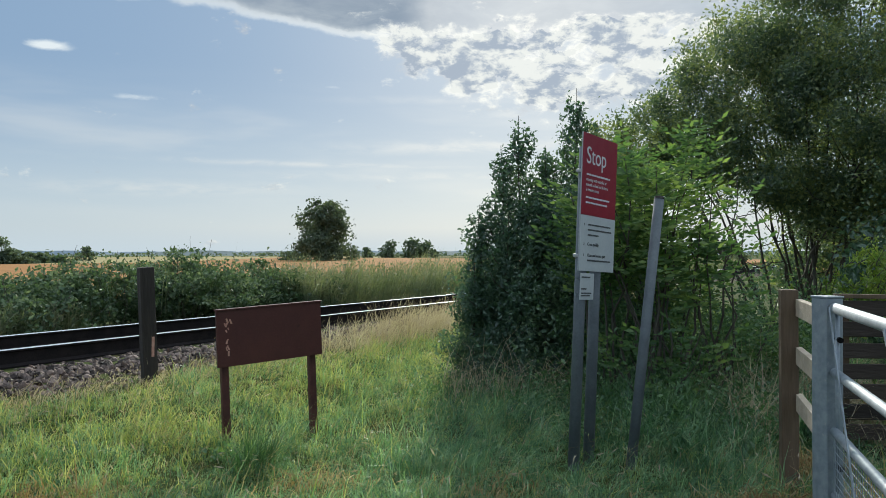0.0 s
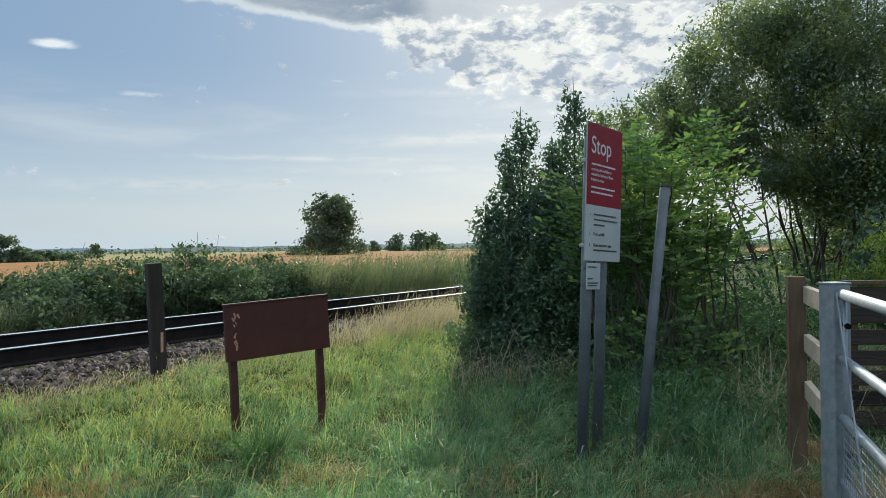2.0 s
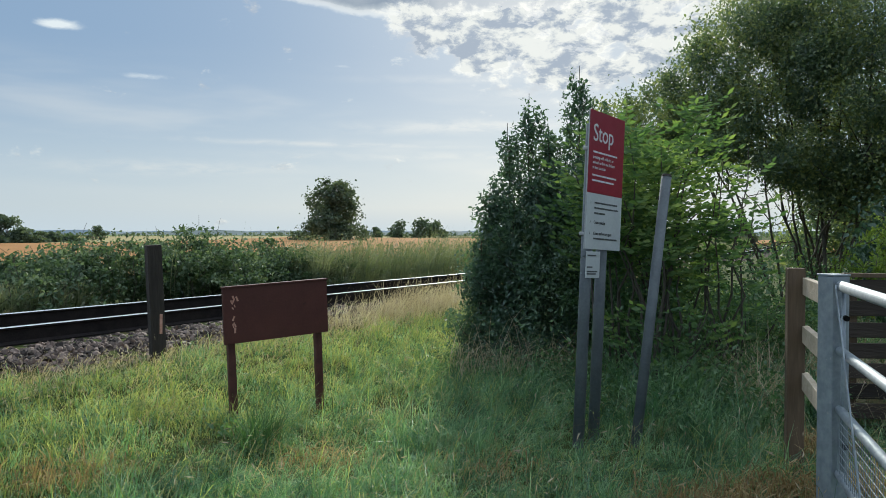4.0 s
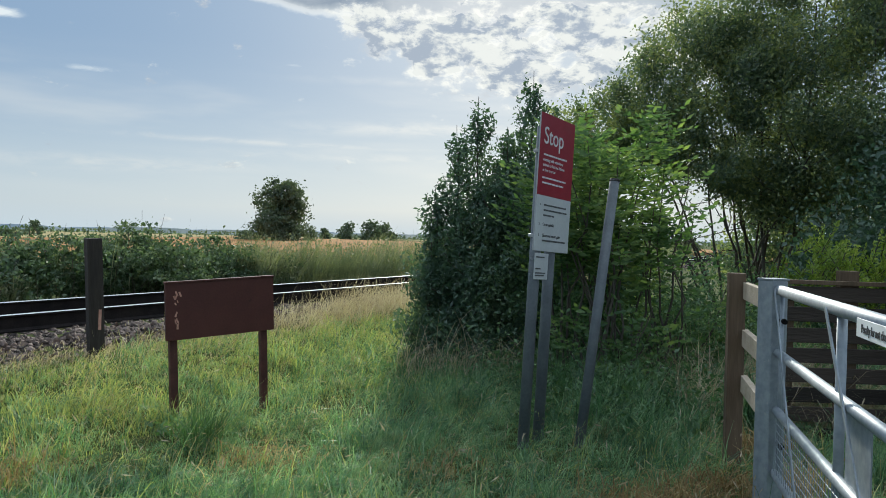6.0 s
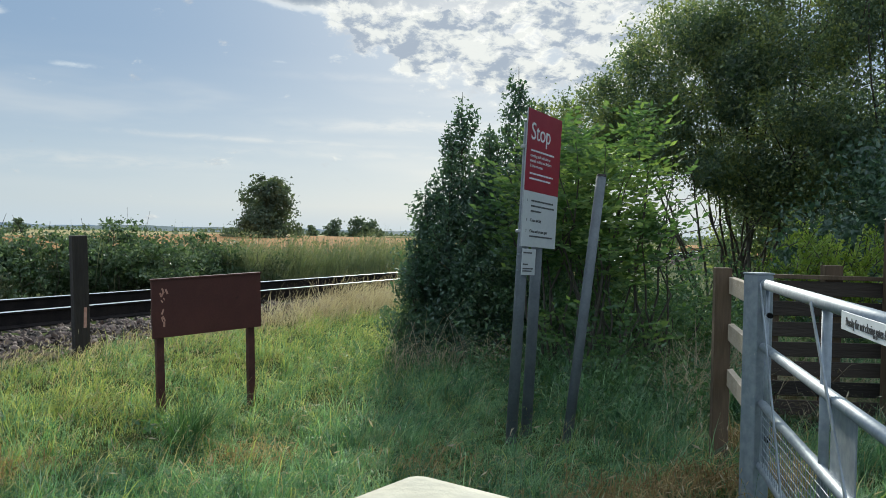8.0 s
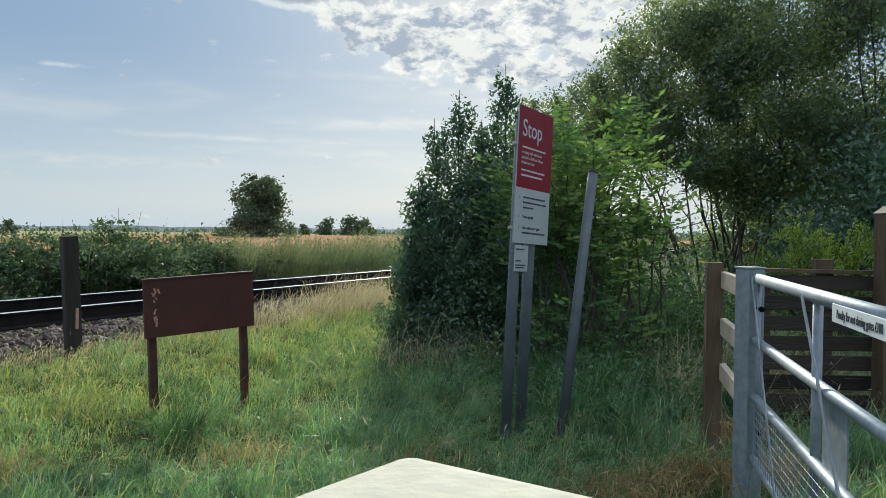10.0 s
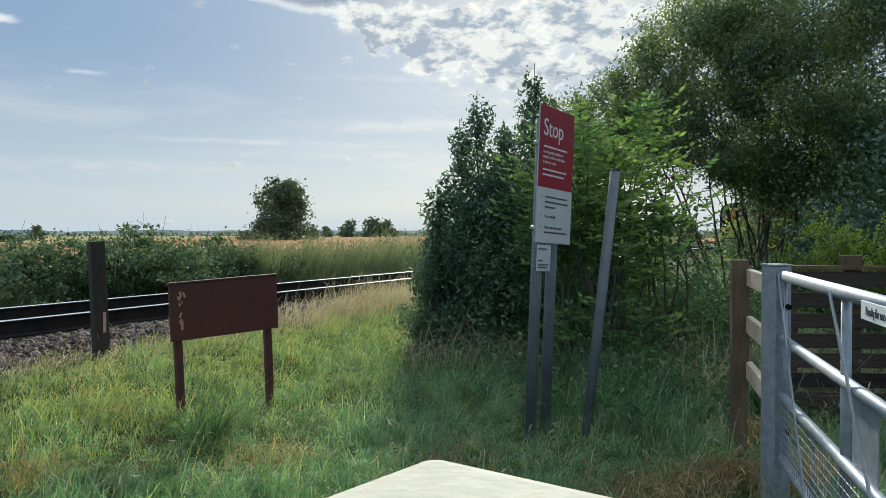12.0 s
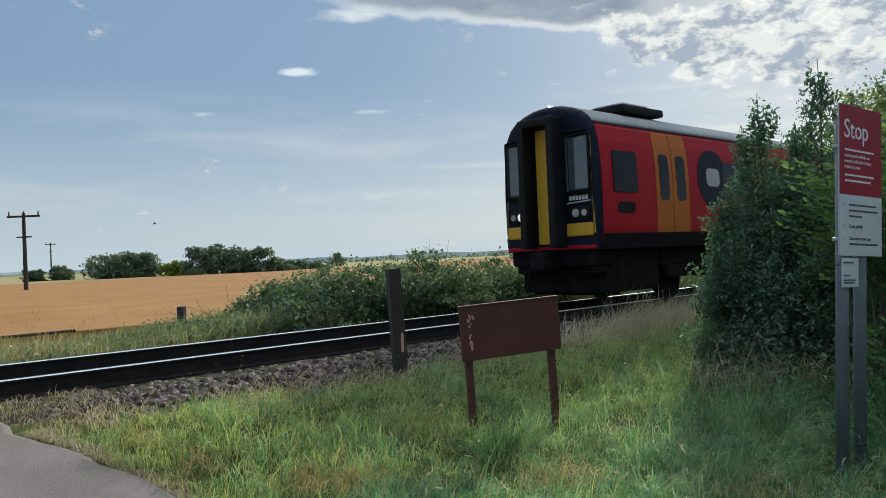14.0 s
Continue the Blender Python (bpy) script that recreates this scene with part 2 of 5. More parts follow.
M_BRAMBLE = leafy("bramble_leaf", (0.034, 0.064, 0.036), (0.088, 0.138, 0.076), (0.23, 0.28, 0.18), 0.38, 0.03, 3.0)
M_HERB = leafy("herb_leaf", (0.085, 0.11, 0.06), (0.145, 0.175, 0.095), (0.29, 0.285, 0.18), 0.45, 0.06, 0.8)
M_CONIFER = leafy("conifer_spray", (0.12, 0.20, 0.04), (0.23, 0.32, 0.055), (0.40, 0.46, 0.10), 0.5, 0.04, 2.0)
M_WEED = leafy("weed_leaf", (0.04, 0.095, 0.04), (0.085, 0.17, 0.065), (0.18, 0.28, 0.11), 0.5, 0.05, 1.5)
M_UNDER = leafy("undergrowth_leaf", (0.045, 0.10, 0.055), (0.10, 0.19, 0.085), (0.25, 0.34, 0.15), 0.5, 0.04, 2.5)
M_PLATE = surf("clean_white_plate", (0.70, 0.71, 0.72), (0.78, 0.79, 0.80), 3, 0.5, bump=0.0)
M_BARK = surf("bark", (0.05, 0.042, 0.035), (0.12, 0.105, 0.085), 12, 0.9, bump=0.6, bump_scale=45, stretch=(1, 1, 0.3))
M_WHEAT = surf("ripe_wheat", (0.27, 0.14, 0.06), (0.36, 0.195, 0.088), 0.35, 0.9, bump=0.8, bump_scale=14, spec=0.03, spots=((0.27, 0.17, 0.075), 0.12, 0.06))
M_FIELD_B = surf("pale_stubble_field", (0.27, 0.225, 0.115), (0.34, 0.29, 0.15), 0.02, 0.95, spec=0.03, bump=0.3, bump_scale=0.5)
M_FIELD_C = surf("green_crop_field", (0.12, 0.17, 0.06), (0.18, 0.22, 0.09), 0.015, 0.95, spec=0.03, bump=0.3, bump_scale=0.5)
# blue-grey of the distance haze is mixed into these two base colours
M_WOODLAND = surf("haze_tinted_woodland", (0.12, 0.155, 0.16), (0.16, 0.195, 0.20), 0.01, 0.95, bump=0.0)
M_HILL = surf("haze_tinted_hills", (0.25, 0.30, 0.35), (0.29, 0.34, 0.39), 0.004, 0.95, bump=0.0)
M_TARMAC = surf("worn_tarmac", (0.17, 0.142, 0.13), (0.23, 0.195, 0.18), 1.5, 0.9, spec=0.08, bump=0.5, bump_scale=120, spots=((0.17, 0.15, 0.12), 0.14, 2.0))
M_STONE = surf("ballast_stone", (0.030, 0.022, 0.019), (0.21, 0.155, 0.135), 7, 0.85, bump=0.3, bump_scale=60, per="island", spots=((0.13, 0.075, 0.05), 0.2, 5))
M_STONE_ONE = surf("ballast_single", (0.030, 0.022, 0.019), (0.21, 0.155, 0.135), 7, 0.85, bump=0.3, bump_scale=60, per="object", spots=((0.13, 0.075, 0.05), 0.2, 5))
M_BED = surf("ballast_bed", (0.03, 0.023, 0.02), (0.075, 0.057, 0.05), 9, 0.95, spec=0.05, bump=1.0, bump_scale=22, spots=((0.09, 0.055, 0.04), 0.2, 4))
M_RAIL = surf("rusty_rail_side", (0.014, 0.012, 0.013), (0.030, 0.024, 0.023), 5, 0.85, spec=0.1, bump=0.3, bump_scale=70)
M_RAIL_TOP = surf("polished_rail_head", (0.80, 0.80, 0.81), (0.90, 0.90, 0.90), 8, 0.36, metal=1.0, bump=0.02, stretch=(1, 1, 1))
M_SLEEPER = surf("weathered_sleeper", (0.025, 0.021, 0.019), (0.06, 0.05, 0.044), 6, 0.9, spec=0.1, bump=0.5, bump_scale=40)
M_BROWN = surf("brown_painted_board", (0.062, 0.018, 0.015), (0.092, 0.028, 0.022), 2.5, 0.55, bump=0.08, bump_scale=60, spots=((0.035, 0.012, 0.01), 0.08, 6))
M_BROWN_POST = surf("brown_painted_post", (0.055, 0.018, 0.015), (0.10, 0.034, 0.027), 8, 0.65, bump=0.3, bump_scale=50, spots=((0.17, 0.12, 0.10), 0.15, 14))
M_PEEL = surf("bare_patch_of_board", (0.42, 0.20, 0.15), (0.58, 0.33, 0.26), 20, 0.8, bump=0.2)
M_DARK_WOOD = surf("tarred_timber", (0.022, 0.018, 0.016), (0.05, 0.04, 0.034), 9, 0.85, bump=0.5, bump_scale=40, stretch=(1, 1, 0.15))
M_TIMBER = surf("weathered_timber", (0.085, 0.055, 0.034), (0.15, 0.10, 0.062), 7, 0.75, bump=0.35, bump_scale=45, stretch=(1, 1, 0.12), spots=((0.11, 0.07, 0.045), 0.12, 5))
# sunlit tone of the fence rails, put into the wood colour
M_RAILWOOD = surf("sunlit_rail_wood", (0.38, 0.30, 0.22), (0.55, 0.45, 0.35), 7, 0.75, bump=0.3, bump_scale=45, spots=((0.22, 0.15, 0.1), 0.12, 5))
M_BOARD = surf("dark_weathered_board", (0.022, 0.017, 0.014), (0.055, 0.041, 0.033), 5, 0.85, bump=0.5, bump_scale=40, per="object", stretch=(0.15, 1, 1))
M_GALV = surf("galvanised_steel", (0.22, 0.25, 0.29), (0.33, 0.36, 0.39), 14, 0.55, metal=0.45, bump=0.05, bump_scale=30, spots=((0.36, 0.37, 0.38), 0.14, 25))
M_GREYPOST = surf("grey_painted_post", (0.085, 0.097, 0.11), (0.13, 0.145, 0.16), 6, 0.5, bump=0.06, bump_scale=50, spots=((0.10, 0.10, 0.10), 0.12, 9))
M_RED = surf("red_sign_face", (0.24, 0.008, 0.026), (0.29, 0.014, 0.034), 3, 0.4, bump=0.0)
M_SIGNWHITE = surf("white_sign_face", (0.46, 0.48, 0.50), (0.54, 0.56, 0.57), 3, 0.45, bump=0.0, spots=((0.5, 0.5, 0.48), 0.08, 8))
M_LETTER = surf("white_lettering", (0.60, 0.60, 0.62), (0.66, 0.66, 0.68), 3, 0.5, bump=0.0)
M_INK = surf("black_lettering", (0.05, 0.05, 0.055), (0.09, 0.09, 0.095), 3, 0.6, bump=0.0)
M_SIGNBACK = surf("grey_sign_edge", (0.30, 0.31, 0.32), (0.4, 0.41, 0.42), 5, 0.5, bump=0.02)
M_WHITEPOST = surf("white_painted_timber", (0.44, 0.40, 0.31), (0.57, 0.53, 0.43), 9, 0.8, spec=0.06, bump=0.15, bump_scale=60, spots=((0.50, 0.42, 0.27), 0.2, 12))
M_T_RED = surf("train_red_paint", (0.31, 0.006, 0.016), (0.38, 0.010, 0.020), 1.2, 0.5, bump=0.01, spec=0.12, spots=((0.33, 0.015, 0.02), 0.1, 2))
M_T_ORANGE = surf("train_orange_paint", (0.40, 0.105, 0.014), (0.46, 0.13, 0.02), 1.5, 0.5, bump=0.01, spec=0.15)
M_T_YELLOW = surf("train_yellow_paint", (0.50, 0.28, 0.015), (0.56, 0.32, 0.025), 1.5, 0.45, bump=0.01, spots=((0.5, 0.3, 0.04), 0.1, 5))
M_T_NAVY = surf("train_navy_paint", (0.006, 0.009, 0.020), (0.011, 0.015, 0.030), 1.5, 0.5, bump=0.01, spec=0.12)
M_T_BLACK = surf("train_black_paint", (0.007, 0.007, 0.008), (0.014, 0.014, 0.016), 3, 0.6, bump=0.02, spec=0.15)
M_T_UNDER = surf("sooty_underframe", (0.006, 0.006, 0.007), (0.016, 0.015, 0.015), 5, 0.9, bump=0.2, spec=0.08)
M_T_ROOF = surf("grey_train_roof", (0.30, 0.29, 0.285), (0.42, 0.41, 0.40), 1.0, 0.42, spec=0.6, bump=0.03, bump_scale=8, spots=((0.2, 0.19, 0.18), 0.15, 1.5))
M_T_GLASS = surf("tinted_train_glass", (0.012, 0.014, 0.018), (0.018, 0.02, 0.025), 2, 0.12, bump=0.0, spec=0.10)
M_T_SCREEN = surf("windscreen_glass", (0.05, 0.06, 0.07), (0.07, 0.08, 0.09), 2, 0.06, bump=0.0, spec=1.0)
M_LAMP = glow_mat("headlamp_lens", (1.0, 0.95, 0.85), 0.5)
M_INSUL = surf("brown_glazed_insulator", (0.10, 0.05, 0.03), (0.16, 0.08, 0.05), 8, 0.3, bump=0.0)

# ---- mesh tools ----
NX, NY = 0.8660254, -0.5          # across the track, towards the camera's side
SX, SY = 0.5, 0.8660254           # along the track, away from the camera
TRACK_N, RAIL_Z = -9.05, 0.45


def ns(n, s):
    """World x, y of a place n metres across and s metres along the track."""
    return NX * n + SX * s, NY * n + SY * s


def smoothstep(a, b, x):
    q = np.clip((x - a) / (b - a), 0, 1)
    return q * q * (3 - 2 * q)


def ground_z(x, y):
    """Height of the ground sheet."""
    x, y = np.asarray(x, float), np.asarray(y, float)
    n = NX * x + NY * y
    s = SX * x + SY * y
    z = -0.25 + 0.35 * smoothstep(-4.0, -6.9, n) + 0.14 * smoothstep(-6.8, -8.0, n) - 0.24 * smoothstep(-10.2, -12.0, n)
    z = z + 0.16 * smoothstep(1.6, 2.4, x) * smoothstep(9, 6, y) * smoothstep(0.0, 2.0, n)
    z = z + 0.05 * np.sin(1.3 * x + 0.7) * np.sin(1.1 * y) * smoothstep(-7, -5, n) * smoothstep(1.0, 3.0, s)
    return z


def np_mesh(name, verts, faces, smooth=False):
    me = bpy.data.meshes.new(name)
    verts, faces = np.asarray(verts, np.float32), np.asarray(faces, np.int32)
    k = faces.shape[1]
    me.vertices.add(len(verts))
    me.vertices.foreach_set("co", verts.ravel())
    me.loops.add(faces.size)
    me.loops.foreach_set("vertex_index", faces.ravel())
    me.polygons.add(len(faces))
    me.polygons.foreach_set("loop_start", np.arange(0, faces.size, k, dtype=np.int32))
    me.polygons.foreach_set("use_smooth", np.full(len(faces), smooth))
    me.update(calc_edges=True)
    return me


def mesh_of(name, bm, smooth=False):
    me = bpy.data.meshes.new(name)
    bm.normal_update()
    bm.to_mesh(me)
    bm.free()
    if smooth:
        me.polygons.foreach_set("use_smooth", np.full(len(me.polygons), True))
    return me


def thing(name, label="", category="", group="", kind="", at=None):
    ob = new(name)
    if at is not None:
        ob.matrix_world = at
    return tagged(ob, label, category, group, kind)


def part(name, shape, material, parent, label="", m=None, smooth=False):
    """One mesh object under a thing or a part; shape is a bmesh or a mesh."""
    me = mesh_of(name, shape, smooth) if isinstance(shape, bmesh.types.BMesh) else shape
    if not me.materials:
        me.materials.append(material)
    ob = new(name, me)
    ob.parent = parent
    if m is not None:
        ob.matrix_basis = m
    return tagged(ob, label)


def single(name, shape, material, label, category, group="", kind="", m=None, smooth=False):
    me = mesh_of(name, shape, smooth) if isinstance(shape, bmesh.types.BMesh) else shape
    if not me.materials:
        me.materials.append(material)
    ob = new(name, me)
    if m is not None:
        ob.matrix_basis = m
    return tagged(ob, label, category, group, kind)


def box(sx, sy, sz, bevel=0.006, m=None, bm=None, segs=2):
    """A bevelled block centred on m."""
    b = bmesh.new()
    bmesh.ops.create_cube(b, size=1)
    bmesh.ops.scale(b, vec=(sx, sy, sz), verts=b.verts)
    if bevel:
        bmesh.ops.bevel(b, geom=b.edges[:], offset=bevel, segments=segs, affect="EDGES", profile=0.6)
    if m is not None:
        b.transform(m)
    if bm is None:
        return b
    me = bpy.data.meshes.new("tmp")
    b.to_mesh(me)
    b.free()
    bm.from_mesh(me)
    bpy.data.meshes.remove(me)
    return bm


def rod(p0, p1, r0, r1=None, sides=16, bm=None, cap=True):
    """A round bar from p0 to p1."""
    b = bm or bmesh.new()
    p0, p1 = Vector(p0), Vector(p1)
    d = p1 - p0
    bmesh.ops.create_cone(b, cap_ends=cap, segments=sides, radius1=r0, radius2=r0 if r1 is None else r1, depth=d.length,
                          matrix=Matrix.Translation((p0 + p1) / 2) @ d.to_track_quat("Z", "Y").to_matrix().to_4x4())
    return b


def prism(outline, axis_len, m=None):
    """A flat outline in x, y pushed along z."""
    b = bmesh.new()
    lo = [b.verts.new((x, y, 0)) for x, y in outline]
    hi = [b.verts.new((x, y, axis_len)) for x, y in outline]
    k = len(outline)
    b.faces.new(lo[::-1])
    b.faces.new(hi)
    for i in range(k):
        b.faces.new((lo[i], lo[(i + 1) % k], hi[(i + 1) % k], hi[i]))
    if m is not None:
        b.transform(m)
    return b


def tubes(paths, sides=7):
    """Tapered limbs as arrays: paths of (points, radii)."""
    V, F, o = [], [], 0
    for pts, rad in paths:
        pts = np.asarray(pts, float)
        d = np.gradient(pts, axis=0)
        d /= np.linalg.norm(d, axis=1)[:, None] + 1e-9
        ref = np.where(np.abs(d[:, 2:3]) > 0.9, np.array([[1.0, 0, 0]]), np.array([[0, 0, 1.0]]))
        a = np.cross(d, ref)
        a /= np.linalg.norm(a, axis=1)[:, None] + 1e-9
        b = np.cross(d, a)
        th = np.linspace(0, 2 * np.pi, sides, endpoint=False)
        ring = pts[:, None, :] + np.asarray(rad)[:, None, None] * (np.cos(th)[None, :, None] * a[:, None, :] + np.sin(th)[None, :, None] * b[:, None, :])
        V.append(ring.reshape(-1, 3))
        for i in range(len(pts) - 1):
            for j in range(sides):
                k2 = (j + 1) % sides
                F.append((o + i * sides + j, o + i * sides + k2, o + (i + 1) * sides + k2, o + (i + 1) * sides + j))
        o += len(pts) * sides
    return np.vstack(V), np.array(F)


def limb(rng, p0, p1, r0, r1, bend=0.15, steps=7):
    p0, p1 = np.array(p0, float), np.array(p1, float)
    u = np.linspace(0, 1, steps)
    ln = np.linalg.norm(p1 - p0)
    wob = rng.normal(0, bend * ln * 0.25, (steps, 3)) * (np.sin(u * np.pi))[:, None]
    return p0 + (p1 - p0) * u[:, None] + wob, r0 + (r1 - r0) * u


def leaves(rng, C, size, aspect=0.5, up=0.6, droop=0.2, spread=0.35):
    """Folded four-cornered leaves at the places C, as arrays."""
    N = len(C)
    D = rng.normal(0, 1, (N, 3))
    D[:, 2] -= droop
    D /= np.linalg.norm(D, axis=1)[:, None]
    U = rng.normal(0, 1, (N, 3)) * (1 - up) + np.array([0, 0, up])
    S = np.cross(D, U)
    S /= np.linalg.norm(S, axis=1)[:, None] + 1e-9
    Nn = np.cross(S, D)
    L = (size * (1 + rng.normal(0, spread, N)).clip(0.4, 2.0))[:, None]
    W = L * aspect
    V = np.stack([C - D * L * 0.5, C + S * W * 0.5 + Nn * W * 0.18, C + D * L * 0.5, C - S * W * 0.5 + Nn * W * 0.18], 1)
    V[:, 1] += -D * L * 0.08
    V[:, 3] += -D * L * 0.08
    F = np.arange(N * 4).reshape(N, 4)
    return V.reshape(-1, 3), F


def blob_points(rng, blobs, n, clumps=14, tight=0.2, shell=0.5):
    """Places for leaves: round blobs (centre, radii), each broken into clumps, thicker towards the outside."""
    w = np.array([b[1][0] * b[1][1] + b[1][0] * b[1][2] for b in blobs], float)
    cnt = np.maximum((n * w / w.sum()).astype(int), 1)
    out = []
    for (c, r), k in zip(blobs, cnt):
        r = np.array(r, float)
        d = rng.normal(0, 1, (clumps, 3))
        d /= np.linalg.norm(d, axis=1)[:, None]
        rad = shell + (1 - shell) * rng.random(clumps) ** 0.5
        cl = d * rad[:, None]
        pick = rng.integers(0, clumps, k)
        sg = tight * (0.6 + 0.8 * rng.random(clumps))
        p = cl[pick] + rng.normal(0, 1, (k, 3)) * sg[pick][:, None]
        out.append(np.array(c) + p * r)
    return np.vstack(out)


def blades(rng, P, H, W, lean=(0.25, 0.0), curl=0.5, wild=0.35):
    """Grass blades: six corners, four triangles each, arching over with drooping tips."""
    N = len(P)
    a = rng.random(N) * 2 * np.pi
    side = np.stack([np.cos(a), np.sin(a), np.zeros(N)], 1)
    b = np.stack([lean[0] + rng.normal(0, wild, N), lean[1] + rng.normal(0, wild, N), np.zeros(N)], 1)
    mag = np.linalg.norm(b, axis=1)
    b = b / (mag[:, None] + 1e-6)
    turn = np.minimum(mag * (0.9 + curl), 1.5)
    up = np.array([[0, 0, 1.0]])
    H, W = np.asarray(H)[:, None], np.asarray(W)[:, None]
    rows, p = [], P
    for u, ln in ((0.22, 0.40), (0.95, 0.34), (1.75, 0.36)):
        th = (turn * u)[:, None]
        p = p + (up * np.cos(th) + b * np.sin(th)) * H * ln
        rows.append(p)
    mid, high, tip = rows
    V = np.stack([P, mid - side * W * 0.5, mid + side * W * 0.5, high - side * W * 0.4, high + side * W * 0.4, tip], 1).reshape(-1, 3)
    o = np.arange(N)[:, None] * 6
    F = np.concatenate([o + np.array([c]) for c in ([0, 2, 1], [1, 2, 3], [2, 4, 3], [3, 4, 5])], 1).reshape(-1, 3)
    return V, F


def letters(text, height, depth, align="LEFT", spacing=1.0):
    """A mesh of the built-in font, standing in x, z, facing -y; height of a capital letter."""
    cu = bpy.data.curves.new("letters", "FONT")
    cu.body, cu.size, cu.extrude, cu.align_x, cu.space_character = text, height / 0.70, depth / 2, align, spacing
    cu.resolution_u = 4
    tmp = bpy.data.objects.new("letters", cu)
    scene.collection.objects.link(tmp)
    me = bpy.data.meshes.new_from_object(tmp)
    bpy.data.objects.remove(tmp)
    me.transform(pose(0, 0, 0, 90, 0, 0))
    return me

# ---- ground, fields, road, track ----
def build_ground():
    q = np.concatenate([-np.geomspace(2600, 30, 26), np.linspace(-28, 44, 97), np.geomspace(46, 2600, 26)])
    X, Y = np.meshgrid(q, q, indexing="ij")
    Z = ground_z(X, Y)
    V = np.stack([X, Y, Z], -1).reshape(-1, 3)
    k = len(q)
    i = np.arange(k * k).reshape(k, k)
    F = np.stack([i[:-1, :-1], i[1:, :-1], i[1:, 1:], i[:-1, 1:]], -1).reshape(-1, 4)
    single("ground", np_mesh("ground", V, F, True), M_GROUND, "flat turf and earth of a lineside verge", "ground", kind="structure")


def sheet(name, outline, z, mat, label, category, rise=(0, 0, 0, 0, 0, 0)):
    """A piece of land, its outline in n, s; rise lifts single corners."""
    b = bmesh.new()
    vs = [b.verts.new((*ns(n, s), z + dz)) for (n, s), dz in zip(outline, rise)]
    f = b.faces.new(vs)
    if f.normal.z < 0:
        f.normal_flip()
    r = bmesh.ops.extrude_face_region(b, geom=[f])
    b.normal_update()
    for v in r["geom"]:
        if isinstance(v, bmesh.types.BMVert):
            v.co.z -= 0.4
    bmesh.ops.recalc_face_normals(b, faces=b.faces)
    return single(name, b, mat, label, category, kind="structure")


def build_fields():
    sheet("wheat_field", [(-15.6, -120), (-15.6, 160), (-150, 165), (-96, 78), (-96, -150)], 0.34, M_WHEAT, "ripe golden brown wheat field beyond the railway", "field", (0, 0, 0.3, 0, 0))
    sheet("stubble_field", [(-99, -160), (-99, 79), (-152, 168), (-152, 330), (-420, 360), (-420, -260)], 0.26, M_FIELD_B, "pale yellow cut field in the distance", "field")
    sheet("green_field", [(-430, -300), (-430, 500), (-800, 600), (-800, -420)], 0.28, M_FIELD_C, "far green crop field", "field")
    sheet("wheat_field_east", [(6, 40), (60, 22), (60, 150), (-7.2, 150), (-7.2, 70)], 0.30, M_WHEAT, "ripe wheat field seen past the trees", "field")


def build_far_land():
    rng = np.random.default_rng(5)
    # low woods and hills along the skyline, ragged on top, haze put in their colour
    for name, dist, hgt, mat, label, z0 in (("backdrop_woods", 900, 5.0, M_WOODLAND, "low line of distant woods, haze tinted into their colour", 0.0),
                                            ("backdrop_hills", 2200, 13.0, M_HILL, "faint skyline hills with blue haze put into their colour", 0.0)):
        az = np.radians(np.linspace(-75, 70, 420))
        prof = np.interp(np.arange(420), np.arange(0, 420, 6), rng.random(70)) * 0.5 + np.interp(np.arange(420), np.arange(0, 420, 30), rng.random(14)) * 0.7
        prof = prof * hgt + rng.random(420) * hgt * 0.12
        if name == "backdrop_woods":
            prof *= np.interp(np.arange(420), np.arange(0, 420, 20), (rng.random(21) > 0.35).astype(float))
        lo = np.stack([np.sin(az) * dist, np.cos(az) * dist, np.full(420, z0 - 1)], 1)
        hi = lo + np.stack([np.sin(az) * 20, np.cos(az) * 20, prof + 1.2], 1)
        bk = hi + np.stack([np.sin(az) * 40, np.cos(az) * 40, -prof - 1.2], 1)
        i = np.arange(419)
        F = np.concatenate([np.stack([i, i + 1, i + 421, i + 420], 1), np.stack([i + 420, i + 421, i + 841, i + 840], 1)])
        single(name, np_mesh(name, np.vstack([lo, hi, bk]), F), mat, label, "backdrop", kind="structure")


